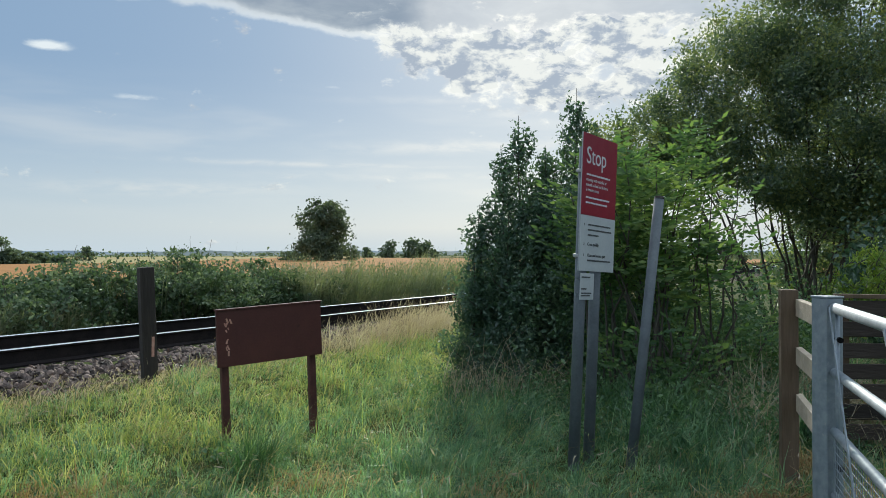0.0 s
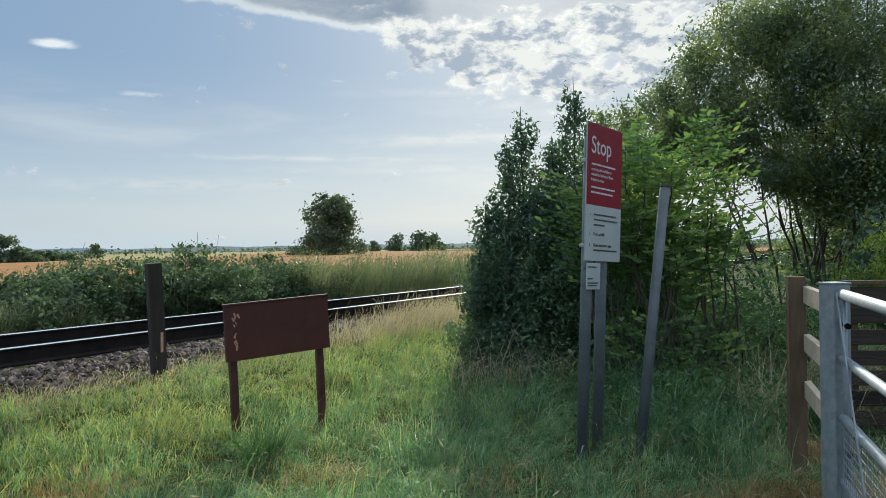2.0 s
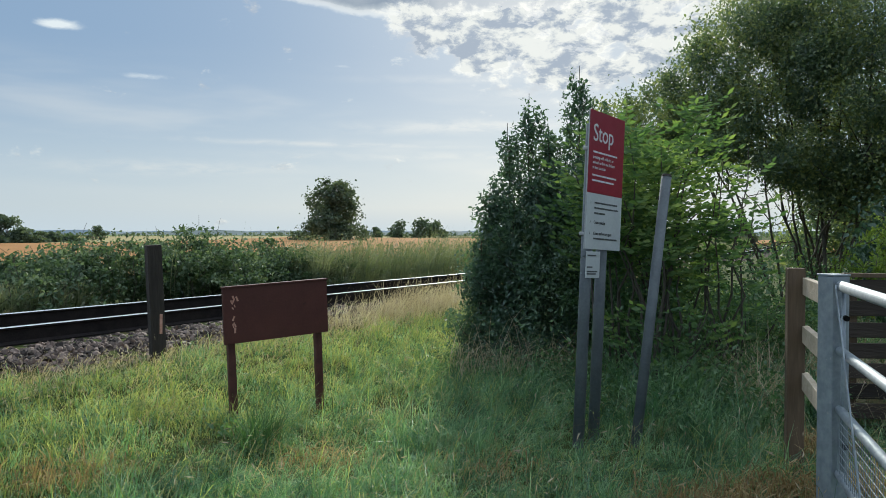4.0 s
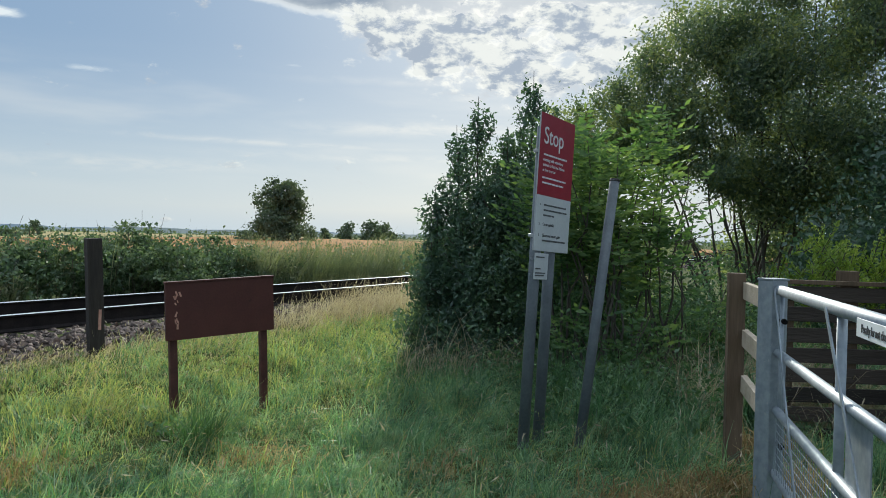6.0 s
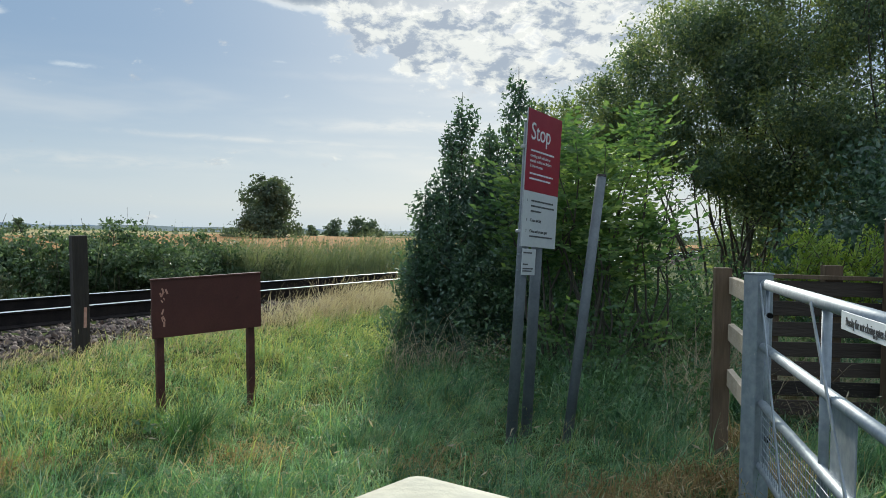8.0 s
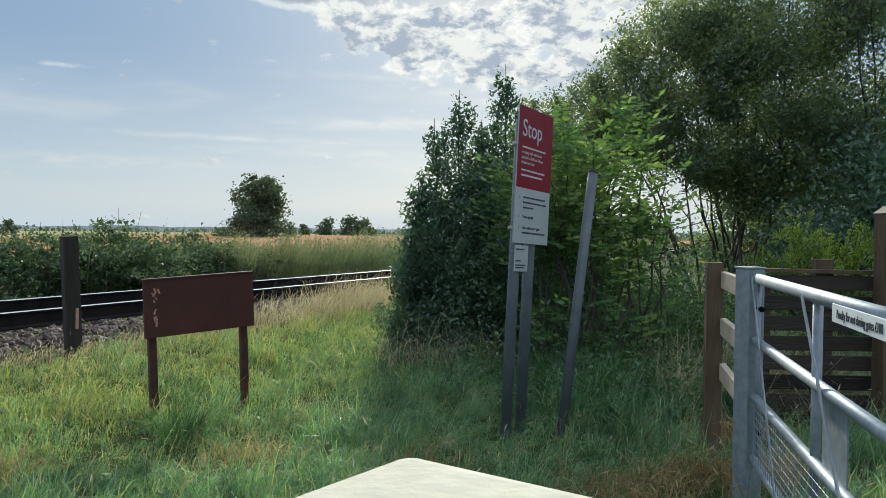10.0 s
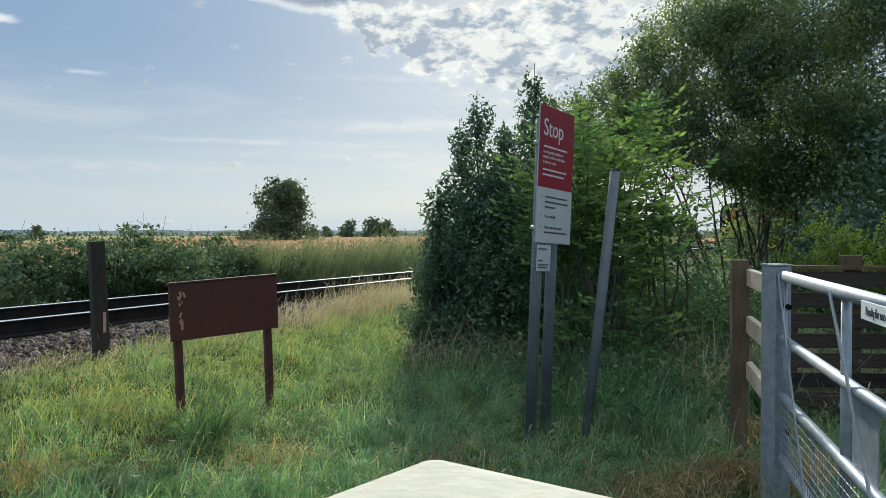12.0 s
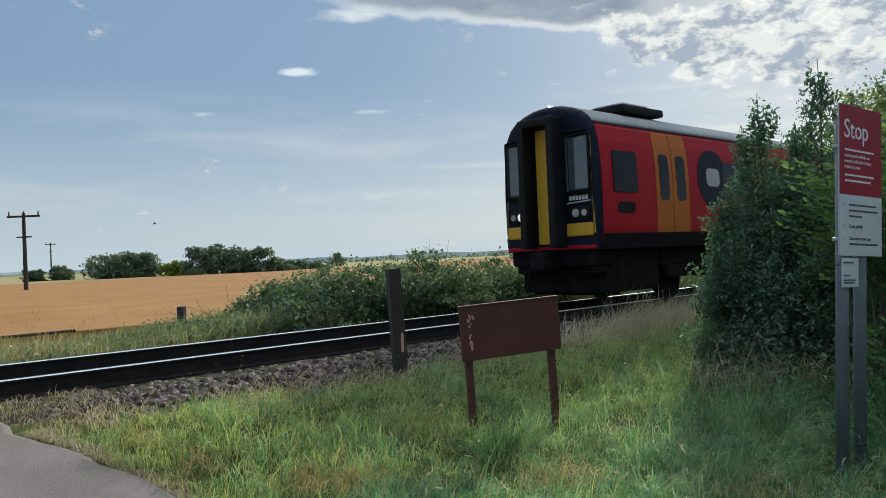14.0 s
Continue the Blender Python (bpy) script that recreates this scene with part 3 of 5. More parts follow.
def build_road():
    b = bmesh.new()
    rng = random.Random(3)
    rows = []
    for n in [30.0, 22.0, 15.0, 10.0, 7.0, 5.0] + [3.0 - i * 0.18 for i in range(60)]:
        edge = 1.66 + 0.235 * min(n + 5, 0) + 0.05 * math.sin(n * 2.1) + rng.uniform(-0.04, 0.04)
        edge -= 1.5 * float(smoothstep(-4.9, -3.0, n))
        z = -0.13 + 0.53 * float(smoothstep(-5.0, -8.4, n))
        row = []
        for s in (-3.4, -1.5, -0.3, edge - 0.06, edge):
            x, y = ns(n, s)
            row.append(b.verts.new((x, y, max(z, float(ground_z(x, y)) + 0.06) - (0.02 if s == edge else 0))))
        low = ns(n, edge + 0.05)
        row.append(b.verts.new((*low, z - 0.3)))
        rows.append(row)
    for r0, r1 in zip(rows, rows[1:]):
        for j in range(5):
            b.faces.new((r0[j], r1[j], r1[j + 1], r0[j + 1]))
    bmesh.ops.recalc_face_normals(b, faces=b.faces)
    far = [(-10.75, 0.36), (-12.5, 0.12), (-20, 0.06), (-90, 0.05)]
    prev = None
    for n, z in far:
        row = [b.verts.new((*ns(n, s), z)) for s in (-3.4, -1.2, 0.9)]
        if prev:
            for j in range(2):
                b.faces.new((prev[j], row[j], row[j + 1], prev[j + 1]))
        prev = row
    bmesh.ops.recalc_face_normals(b, faces=b.faces)
    single("road", b, M_TARMAC, "worn grey tarmac lane at the level crossing", "road", kind="structure")


def extrude_along(profile, s0, s1, n0, z0, steps=2):
    """A section (across, up) drawn along the track."""
    V, F, k = [], [], len(profile)
    for s in np.linspace(s0, s1, steps):
        for a, u in profile:
            V.append((*ns(n0 + a, s), z0 + u))
    for i in range(steps - 1):
        for j in range(k):
            j2 = (j + 1) % k
            F.append((i * k + j, i * k + j2, (i + 1) * k + j2, (i + 1) * k + j))
    return np.array(V), np.array(F)


def build_track():
    track = thing("railway_track", "single railway track with rusty rails and bright heads", "railway track", kind="structure")
    foot = [(-0.07, -0.05), (0.07, -0.05), (0.07, -0.035), (0.011, -0.01), (0.011, 0.118), (0.034, 0.128), (0.034, 0.147), (-0.034, 0.147), (-0.034, 0.128), (-0.011, 0.118), (-0.011, -0.01), (-0.07, -0.035)]
    head = [(-0.0335, 0.1475), (0.0335, 0.1475), (0.030, 0.154), (-0.030, 0.154)]
    for side in (-0.752, 0.752):
        V, F = extrude_along(foot, -40, 170, TRACK_N + side, RAIL_Z - 0.154)
        r = part("rail", np_mesh("rail", V, F), M_RAIL, track, "rust-brown rail")
        V, F = extrude_along(head, -40, 170, TRACK_N + side, RAIL_Z - 0.154)
        part("railhead", np_mesh("railhead", V, F), M_RAIL_TOP, r, "polished steel running surface")
    sl = mesh_of("sleeper", box(2.5, 0.25, 0.16, 0.02))
    turn = math.degrees(math.atan2(NY, NX))
    for i in range(130):
        s = 2.2 + i * 0.65 if i < 110 else -8 + (i - 110) * 0.5
        x, y = ns(TRACK_N, s)
        part("sleeper", sl, M_SLEEPER, track, m=pose(x, y, RAIL_Z - 0.154 - 0.05 - 0.081 + 0.003 * math.sin(i * 7.3), 0, 0, turn))
    # ballast bed with its stones
    prof = [(-2.3, -0.35), (2.4, -0.45), (2.35, -0.06), (1.5, 0.16), (-1.5, 0.16), (-2.2, -0.02)]
    bed = single("ballast", np_mesh("ballast", *extrude_along(prof, -40, 170, TRACK_N, 0.05)), M_BED, "bed of brown-grey crushed stone under the track", "ballast", kind="structure")
    rng = np.random.default_rng(11)
    ico = bmesh.new()
    bmesh.ops.create_icosphere(ico, subdivisions=1, radius=1)
    iv = np.array([v.co[:] for v in ico.verts])
    fi = np.array([[v.index for v in f.verts] for f in ico.faces])
    ico.free()

    def stone_shape():
        d = rng.normal(0, 0.2, (12, 1))
        return iv * (1 + d) * np.array([1, 0.75 + 0.3 * rng.random(), 0.6 + 0.2 * rng.random()])

    def place(s_lo, s_hi, k):
        s = rng.uniform(s_lo, s_hi, k)
        a = np.where(rng.random(k) < 0.8, rng.uniform(0.85, 2.47, k), rng.uniform(-1.5, 0.7, k))
        z = np.interp(a, [-1.5, 1.5, 2.35, 2.47], [0.20, 0.20, 0.0, -0.02]) + rng.normal(0, 0.012, k)
        n = TRACK_N + a
        return np.stack([NX * n + SX * s, NY * n + SY * s, z + 0.005], 1)

    def rot(k):
        q = rng.normal(0, 1, (k, 4))
        q /= np.linalg.norm(q, axis=1)[:, None]
        w, x, y, z = q.T
        return np.stack([np.stack([1 - 2 * (y * y + z * z), 2 * (x * y - z * w), 2 * (x * z + y * w)], 1),
                         np.stack([2 * (x * y + z * w), 1 - 2 * (x * x + z * z), 2 * (y * z - x * w)], 1),
                         np.stack([2 * (x * z - y * w), 2 * (y * z + x * w), 1 - 2 * (x * x + y * y)], 1)], 1)

    V, F, o = [], [], 0
    for s_lo, s_hi, k, size in ((1.6, 9, 5000, 0.043), (9, 18, 4000, 0.044), (18, 45, 1800, 0.06)):
        P, R = place(s_lo, s_hi, k), rot(k)
        shapes = [stone_shape() for _ in range(20)]
        for i in range(k):
            r = size * (0.65 + 0.75 * rng.random())
            V.append((shapes[i % 20] * r) @ R[i].T + P[i])
            F.append(fi + o)
            o += 12
    st = part("ballast_stones", np_mesh("ballast_stones", np.vstack(V), np.vstack(F)), M_STONE, bed, "loose crushed stones")
    tagged(st, kind="stuff")
    metas = [np_mesh("stone", stone_shape() * 0.044, fi) for _ in range(8)]
    P = place(4.0, 9.0, 300)
    for i in range(300):
        q = Euler(rng.uniform(0, 6.28, 3))
        k = 0.75 + 0.7 * rng.random()
        part("stone", metas[i % 8], M_STONE_ONE, bed, m=Matrix.LocRotScale(P[i] + np.array([0, 0, 0.02]), q, (k, k, k)))
    # level crossing deck at the lane
    deck = thing("crossing_deck", "grey crossing deck panels between the rails at the lane", "crossing deck", kind="structure")
    for a, w in ((-1.2, 0.7), (-0.33, 0.62), (0.33, 0.62), (1.2, 0.7)):
        for j in range(3):
            x, y = ns(TRACK_N + a, 0.0 - j * 1.82)
            part("panel", box(w, 1.8, 0.12, 0.015), M_SLEEPER if abs(a) > 1 else M_TARMAC, deck, m=pose(x, y, RAIL_Z - 0.07, 0, 0, turn))
    x, y = ns(TRACK_N + 1.25, 1.08)
    single("crossing_kerb", box(0.7, 0.12, 0.1, 0.02), M_SIGNBACK, "pale concrete kerb at the edge of the crossing", "kerb", m=pose(x, y, RAIL_Z - 0.12, 0, 0, turn))


# ---- lineside furniture ----
def build_brown_board():
    """Blank brown notice board on two legs, leaning a little."""
    a, b = Vector((-2.015, 6.11)), Vector((-1.215, 6.71))
    w = (b - a).length
    mid = (a + b) / 2 + Vector((0.055, 0))
    turn = math.degrees(math.atan2(b.y - a.y, b.x - a.x))
    t = thing("notice_board", "blank brown-painted notice board on two legs, paint peeling, in long grass", "notice board", at=pose(mid.x - 0.01, mid.y, 0.022, 1, -2.6, turn))
    panel = part("panel", box(w, 0.03, 0.49, 0.004), M_BROWN, t, "flat brown panel", m=pose(0, 0, 0.775))
    part("top_trim", box(w + 0.012, 0.05, 0.014, 0.003), M_BROWN, panel, m=pose(0, 0, 0.252))
    for x in (-w / 2 + 0.075, w / 2 - 0.085):
        part("leg", box(0.065, 0.055, 1.22, 0.006), M_BROWN_POST, t, "brown post with worn paint", m=pose(x, 0.045, 0.40))
    # two ragged bare places where letters have come off
    rng = random.Random(4)
    for zz, hh in ((0.885, 0.11), (0.70, 0.13)):
        bm = bmesh.new()
        for i in range(6):
            cx, cz = rng.uniform(-0.03, 0.03), rng.uniform(-hh / 2, hh / 2)
            box(rng.uniform(0.006, 0.018), 0.003, rng.uniform(0.02, 0.05), 0, pose(cx, 0, cz, 0, rng.uniform(-35, 35), 0), bm)
        part("bare_patch", bm, M_PEEL, panel, "pale patch of peeled paint", m=pose(-w / 2 + 0.10, -0.0155, zz - 0.775))


def build_stop_sign():
    """Red and white crossing sign on two grey posts, all leaning."""
    t = thing("stop_sign", "red and white level crossing sign on two leaning grey posts", "road sign", at=Matrix.Translation((0.985, 5.60, 0)) @ pose(0, 0, 0, -1.5, 2.5, 0) @ pose(0, 0, 0, 0, 0, 53))
    W, z0, z1 = 0.64, 1.375, 2.50
    zs = z0 + (z1 - z0) * 0.405
    plate = part("plate", box(W, 0.012, z1 - z0, 0.003, pose(W / 2, 0, (z0 + z1) / 2)), M_SIGNBACK, t, "grey metal backing")
    part("red_panel", box(W - 0.006, 0.004, z1 - zs - 0.003, 0.001, pose(W / 2, -0.007, (z1 + zs) / 2)), M_RED, plate, "red upper face")
    part("white_panel", box(W - 0.006, 0.004, zs - z0 - 0.003, 0.001, pose(W / 2, -0.007, (z0 + zs) / 2)), M_SIGNWHITE, plate, "white lower face")
    part("lettering", letters("Stop", 0.14, 0.003), M_LETTER, plate, "white word Stop", m=pose(0.06, -0.0105, z1 - 0.245))
    rng = random.Random(2)

    def lines(zc, widths, mat, hh, x0):
        for i, ww in enumerate(widths):
            bm = bmesh.new()
            x = x0
            while x < x0 + ww:
                k = rng.uniform(0.035, 0.09)
                k = min(k, x0 + ww - x)
                if k > 0.008:
                    box(k - 0.007, 0.002, hh, 0, pose(x + k / 2, -0.0105, zc - i * 0.042), bm)
                x += k
            part("text_line", bm, mat, plate, "small printed text")
    def words(text, zc, mat, x0):
        part("text_line", letters(text, 0.026, 0.002), mat, plate, "printed words " + text, m=pose(x0, -0.0105, zc - 0.011))

    lines(z1 - 0.335, (0.44,), M_LETTER, 0.014, 0.07)
    words("crossing with vehicles or", z1 - 0.377, M_LETTER, 0.07)
    words("animals to find out if there", z1 - 0.419, M_LETTER, 0.07)
    words("is time to cross", z1 - 0.461, M_LETTER, 0.07)
    lines(z1 - 0.335 - 4 * 0.042 - 0.02, (0.44, 0.40), M_LETTER, 0.014, 0.07)
    lines(zs - 0.075, (0.42, 0.44, 0.2), M_INK, 0.013, 0.13)
    words("Cross quickly", zs - 0.235, M_INK, 0.13)
    words("Close and secure gate", zs - 0.325, M_INK, 0.13)
    lines(zs - 0.367, (0.44,), M_INK, 0.013, 0.13)
    for i, zz in enumerate((0.075, 0.235, 0.325)):
        part("numeral", letters(str(i + 1), 0.02, 0.002), M_INK, plate, m=pose(0.06, -0.0105, zs - zz - 0.01))
    for x in (0.145, 0.41):
        bm = rod((x, 0.05, -0.6), (x, 0.05, 2.40 if x < 0.2 else 2.3), 0.047, sides=20)
        part("post", bm, M_GREYPOST, t, "grey painted steel tube", smooth=True)
    for zz in (1.5, 2.2):
        for x in (0.145, 0.41):
            part("clamp", box(0.105, 0.105, 0.03, 0.01, pose(x, 0.05, zz)), M_SIGNBACK, t)
    tag = part("small_plate", box(0.24, 0.006, 0.215, 0.002, pose(0.155, -0.006, 1.25)), M_SIGNWHITE, t, "small white notice strapped under the sign")
    for zz, ww in ((1.325, 0.15), (1.23, 0.09), (1.195, 0.18), (1.175, 0.16)):
        part("text_line", box(ww, 0.002, 0.011, 0, pose(0.05 + ww / 2, -0.0105, zz)), M_INK, tag)
    for zz in (1.30, 1.17):
        part("strap", rod((0.145, 0.05, zz), (0.145, 0.05, zz + 0.018), 0.047, sides=20), M_GALV, t, "steel strap round the post")


def build_lone_posts():
    t = thing("steel_post", "leaning bare grey steel post without a sign", "post")
    part("tube", rod((1.450, 5.70, -0.5), (1.760, 5.86, 1.97), 0.042, sides=20), M_GREYPOST, t, smooth=True)
    part("cap", rod((1.7595, 5.8597, 1.962), (1.762, 5.861, 1.984), 0.045, 0.036, sides=20), M_DARK_WOOD, t, "dark rubber end cap", smooth=True)
    t = thing("timber_post", "dark tarred timber post beside the track, split at the foot", "post", at=pose(-3.305, 8.02, 0.02, 0, -2.2, 35))
    part("shaft", box(0.155, 0.155, 1.75, 0.012, pose(0, 0, 0.475)), M_DARK_WOOD, t)
    part("split", box(0.03, 0.004, 0.22, 0.001, pose(0.03, -0.079, 0.47, 0, 3, 0)), M_PEEL, t, "pale split in the wood")
    x, y = ns(-14.2, 5.9)
    t = thing("fence_stake", "short weathered wooden stake at the field edge", "post", at=pose(x, y, 0))
    part("shaft", box(0.13, 0.13, 1.1, 0.015, pose(0, 0, 0.18)), M_DARK_WOOD, t)
    p, q = ns(-15.35, -3.0), ns(-15.35, 4.3)
    single("fallen_rail", rod((*p, 0.33), (*q, 0.37), 0.035, 0.028, 10), M_DARK_WOOD, "dark fallen fence rail at the edge of the wheat", "fence rail")


def build_near_post():
    """White square-topped timber post close in front of the camera."""
    t = thing("white_post", "white-painted square timber gate post with a flat top", "post")
    a = math.radians(-40)
    d = 0.105
    u, v = Vector((math.cos(a), math.sin(a), 0)), Vector((-math.sin(a), math.cos(a), 0))
    far = Vector((0.030, -0.340, 0))
    c = far + u * d / 2 - v * d / 2 + Vector((0, 0, 0))
    zt = 1.374
    part("shaft", box(d, d, zt + 0.35 - 0.03, 0.006, pose(c.x, c.y, (zt - 0.03 - 0.35) / 2, 0, 0, -40)), M_WHITEPOST, t)
    part("cap", box(d + 0.006, d + 0.006, 0.03, 0.007, pose(c.x, c.y, zt - 0.015, 0, 0, -40), segs=3), M_WHITEPOST, t, "worn white top")


GP = Vector((2.20, 3.915, 0))
GH = Vector((2.20, 3.83, 0))
GDIR = Vector((-0.279, -0.960, 0)).normalized()


def build_gate():
    """Galvanised field gate, swung open towards the lane."""
    p = thing("gate_post", "square galvanised steel gate post", "gate post", at=pose(GP.x, GP.y, 0, 0, 0, 18))
    part("shaft", box(0.118, 0.118, 1.75, 0.008, pose(0, 0, 0.375)), M_GALV, p)
    part("cap", box(0.126, 0.126, 0.012, 0.003, pose(0, 0, 1.256)), M_GALV, p)
    part("hinge_bolt", rod((0.066, -0.02, 1.0), (0.066, -0.02, 1.05), 0.014, sides=12), M_T_BLACK, p, "dark hinge bolt")
    turn = math.degrees(math.atan2(GDIR.y, GDIR.x))
    g = thing("field_gate", "galvanised tubular steel field gate standing open, wire mesh below", "gate", at=pose(GH.x, GH.y, 0, 0, 0, turn))
    L = 3.0
    for z in (1.197, 0.83, 0.495, 0.13):
        part("bar", rod((0.0, 0, z), (L, 0, z), 0.026 if z < 1 else 0.030, sides=20), M_GALV, g, "round galvanised bar", smooth=True)
    for x in (0.02, 1.32, 2.6, 2.97):
        part("upright", rod((x, 0.012, 0.13), (x, 0.012, 1.19), 0.021 if x > 0.1 else 0.012, sides=16), M_GALV, g, smooth=True)
    for z in (1.02, 0.30):
        part("hinge_strap", rod((-0.03, 0.02, z), (0.07, 0.02, z), 0.016, sides=12), M_T_UNDER, g, "dark hinge pin")
    for (x0, z0), (x1, z1) in (((0.03, 1.2), (0.78, 0.13)), ((1.23, 1.19), (2.17, 0.13)), ((2.9, 1.2), (2.3, 0.15))):
        d = Vector((x1 - x0, 0, z1 - z0))
        part("brace", box(0.024, 0.008, d.length, 0.002, pose((x0 + x1) / 2, -0.033, (z0 + z1) / 2, 0, math.degrees(math.atan2(d.x, d.z)), 0)), M_GALV, g, "flat steel brace")
    part("latch_plate", box(0.34, 0.006, 0.36, 0.002, pose(1.60, 0.012, 0.66)), M_GALV, g, "flat galvanised plate")
    bm = bmesh.new()
    for i in range(58):
        x = 0.03 + i * 0.05
        rod((x, -0.012, 0.13), (x, -0.012, 0.49), 0.0022, sides=5, bm=bm)
    for j in range(8):
        z = 0.175 + j * 0.044
        rod((0.08, -0.012, z), (L - 0.03, -0.012, z), 0.0022, sides=5, bm=bm)
    part("wire_mesh", bm, M_GALV, g, "welded wire mesh")
    pl = part("notice", box(0.62, 0.006, 0.068, 0.002, pose(2.03, -0.036, 1.165)), M_PLATE, g, "narrow white notice on the top bar")
    part("lettering", letters("Penalty for not closing gates £100", 0.032, 0.002, "CENTER"), M_INK, pl, "black capital and small letters", m=pose(2.03, -0.0405, 1.151) @ Matrix.Diagonal((0.78, 1, 1, 1)))


def build_fences():
    f = thing("corner_fence", "short post and rail fence of weathered timber beside the gate", "fence")
    part("post", box(0.115, 0.115, 1.9, 0.006, pose(2.435, 4.965, 0.30, 0, 0, -14)), M_TIMBER, f, "square sawn timber post")
    a, b = Vector((2.47, 4.93, 0)), Vector((2.19, 4.0, 0))
    d = b - a
    for z in (1.125, 0.785, 0.455):
        m = (a + b) / 2
        part("rail", box(d.length, 0.045, 0.12, 0.004, pose(m.x + 0.02, m.y, z, 0, 0, math.degrees(math.atan2(d.y, d.x)))), M_RAILWOOD, f, "sawn rail, pale from sunlight put into its colour")
    f = thing("board_fence", "dark weathered wooden board fence with gaps between boards", "fence")
    x0, y0, x1, y1 = 3.30, 5.95, 6.6, 5.55
    turn = math.degrees(math.atan2(y1 - y0, x1 - x0))
    ln = math.hypot(x1 - x0, y1 - y0)
    rng = random.Random(8)
    for i in range(8):
        z = 1.04 - i * 0.172
        part("board", box(ln, 0.03, 0.126, 0.004), M_BOARD, f, m=pose((x0 + x1) / 2, (y0 + y1) / 2 + 0.0, z, rng.uniform(-2, 2), rng.uniform(-0.35, 0.35), turn))
    part("top_rail", box(ln + 0.1, 0.07, 0.035, 0.004), M_TIMBER, f, "lighter top rail", m=pose((x0 + x1) / 2, (y0 + y1) / 2, 1.135, 0, 0.5, turn))
    for u, top in ((0.005, 1.1), (0.165, 1.25), (0.58, 1.22), (0.98, 1.2)):
        part("post", box(0.15, 0.11, top + 0.4, 0.006), M_TIMBER, f, "square timber post", m=pose(x0 + (x1 - x0) * u, y0 + (y1 - y0) * u + 0.08, (top - 0.4) / 2, 0, 0, turn))

    g = thing("timber_gate_post", "thick weathered timber gate post beside the board fence", "gate post", at=pose(4.29, 5.69, 0, 0, 0, turn))
    part("shaft", box(0.20, 0.20, 2.0, 0.008, pose(0, 0, 0.65)), M_TIMBER, g)
    b = bmesh.new()
    bmesh.ops.create_cone(b, cap_ends=True, segments=4, radius1=0.155, radius2=0.075, depth=0.06, matrix=pose(0, 0, 1.68, 0, 0, 45))
    part("top", b, M_RAILWOOD, g, "pale sloping post top")


build_ground()
build_fields()
build_far_land()
build_road()
build_brown_board()
build_stop_sign()
build_lone_posts()
build_near_post()
build_gate()
build_fences()


# ---- plants ----
def plant(name, label, category, wood, leaf_vf, leaf_mat, group="", leaf_name="crown", kind="", per=1):
    t = thing(name, label, category, group, kind)
    for i in range(0, len(wood), per):
        st = part("stem", np_mesh("stem", *tubes(wood[i:i + per], 6), True), M_BARK, t)
        if per > 20:
            tagged(st, kind="stuff")
    for i, (vf, mat) in enumerate(zip(leaf_vf, leaf_mat)):
        part(leaf_name, np_mesh(leaf_name, *vf), mat, t)
    return t


def upright_shrub(rng, x, y, top, w, n, size=0.055):
    """A narrow pointed shrub: a leader with rising side shoots that shorten towards the tip, leaves along each shoot."""
    z0 = float(ground_z(x, y))
    h = top - z0
    lean = rng.normal(0, 0.05, 2) * h * 0.4
    pts, rad = limb(rng, (x - lean[0], y - lean[1], z0 - 0.1), (x, y, top), 0.026, 0.004, 0.06, 10)
    wood, C = [(pts, rad)], []
    shoots = int(15 * h * max(w, 0.5) / 0.6)
    q = np.linspace(0, 1, 10)
    for i in range(shoots):
        u = 0.03 + 0.97 * (i + rng.random()) / shoots
        reach = w * (0.60 * (1 - u) ** 0.55 + 0.05) * (0.6 + 0.4 * float(smoothstep(0.0, 0.25, u))) * (0.35 + 1.0 * rng.random())
        a = i * 2.399 + rng.normal(0, 0.5)
        base = np.array([np.interp(max(u - 0.13, 0), q, pts[:, j]) for j in range(3)])
        tip = base + np.array([math.cos(a) * reach, math.sin(a) * reach, 0.10 * h + 0.35 * rng.random() * min(1.0, 1.6 * (1 - u) + 0.3)])
        mid = (base + tip) / 2 + np.array([math.cos(a), math.sin(a), -0.4]) * reach * 0.15
        if i % 2 == 0:
            wood.append((np.stack([base, mid, tip]), np.array([0.007, 0.005, 0.002])))
        k = max(int(n / shoots * (0.6 + 0.9 * (1 - u) ** 0.5)), 26)
        v = (0.12 + 0.88 * rng.random(k))[:, None]
        spine = base * (1 - v) ** 2 + 2 * mid * v * (1 - v) + tip * v ** 2
        C.append(spine + rng.normal(0, 1, (k, 3)) * (0.045 + 0.085 * w * (1 - u) ** 0.5) * (1.2 - 0.75 * v))
    C = np.vstack(C)
    C[:, 2] = np.maximum(C[:, 2], z0 + 0.05)
    return wood, leaves(rng, C, size, 0.46, 0.35, 0.0, 0.4)


SWAY = []


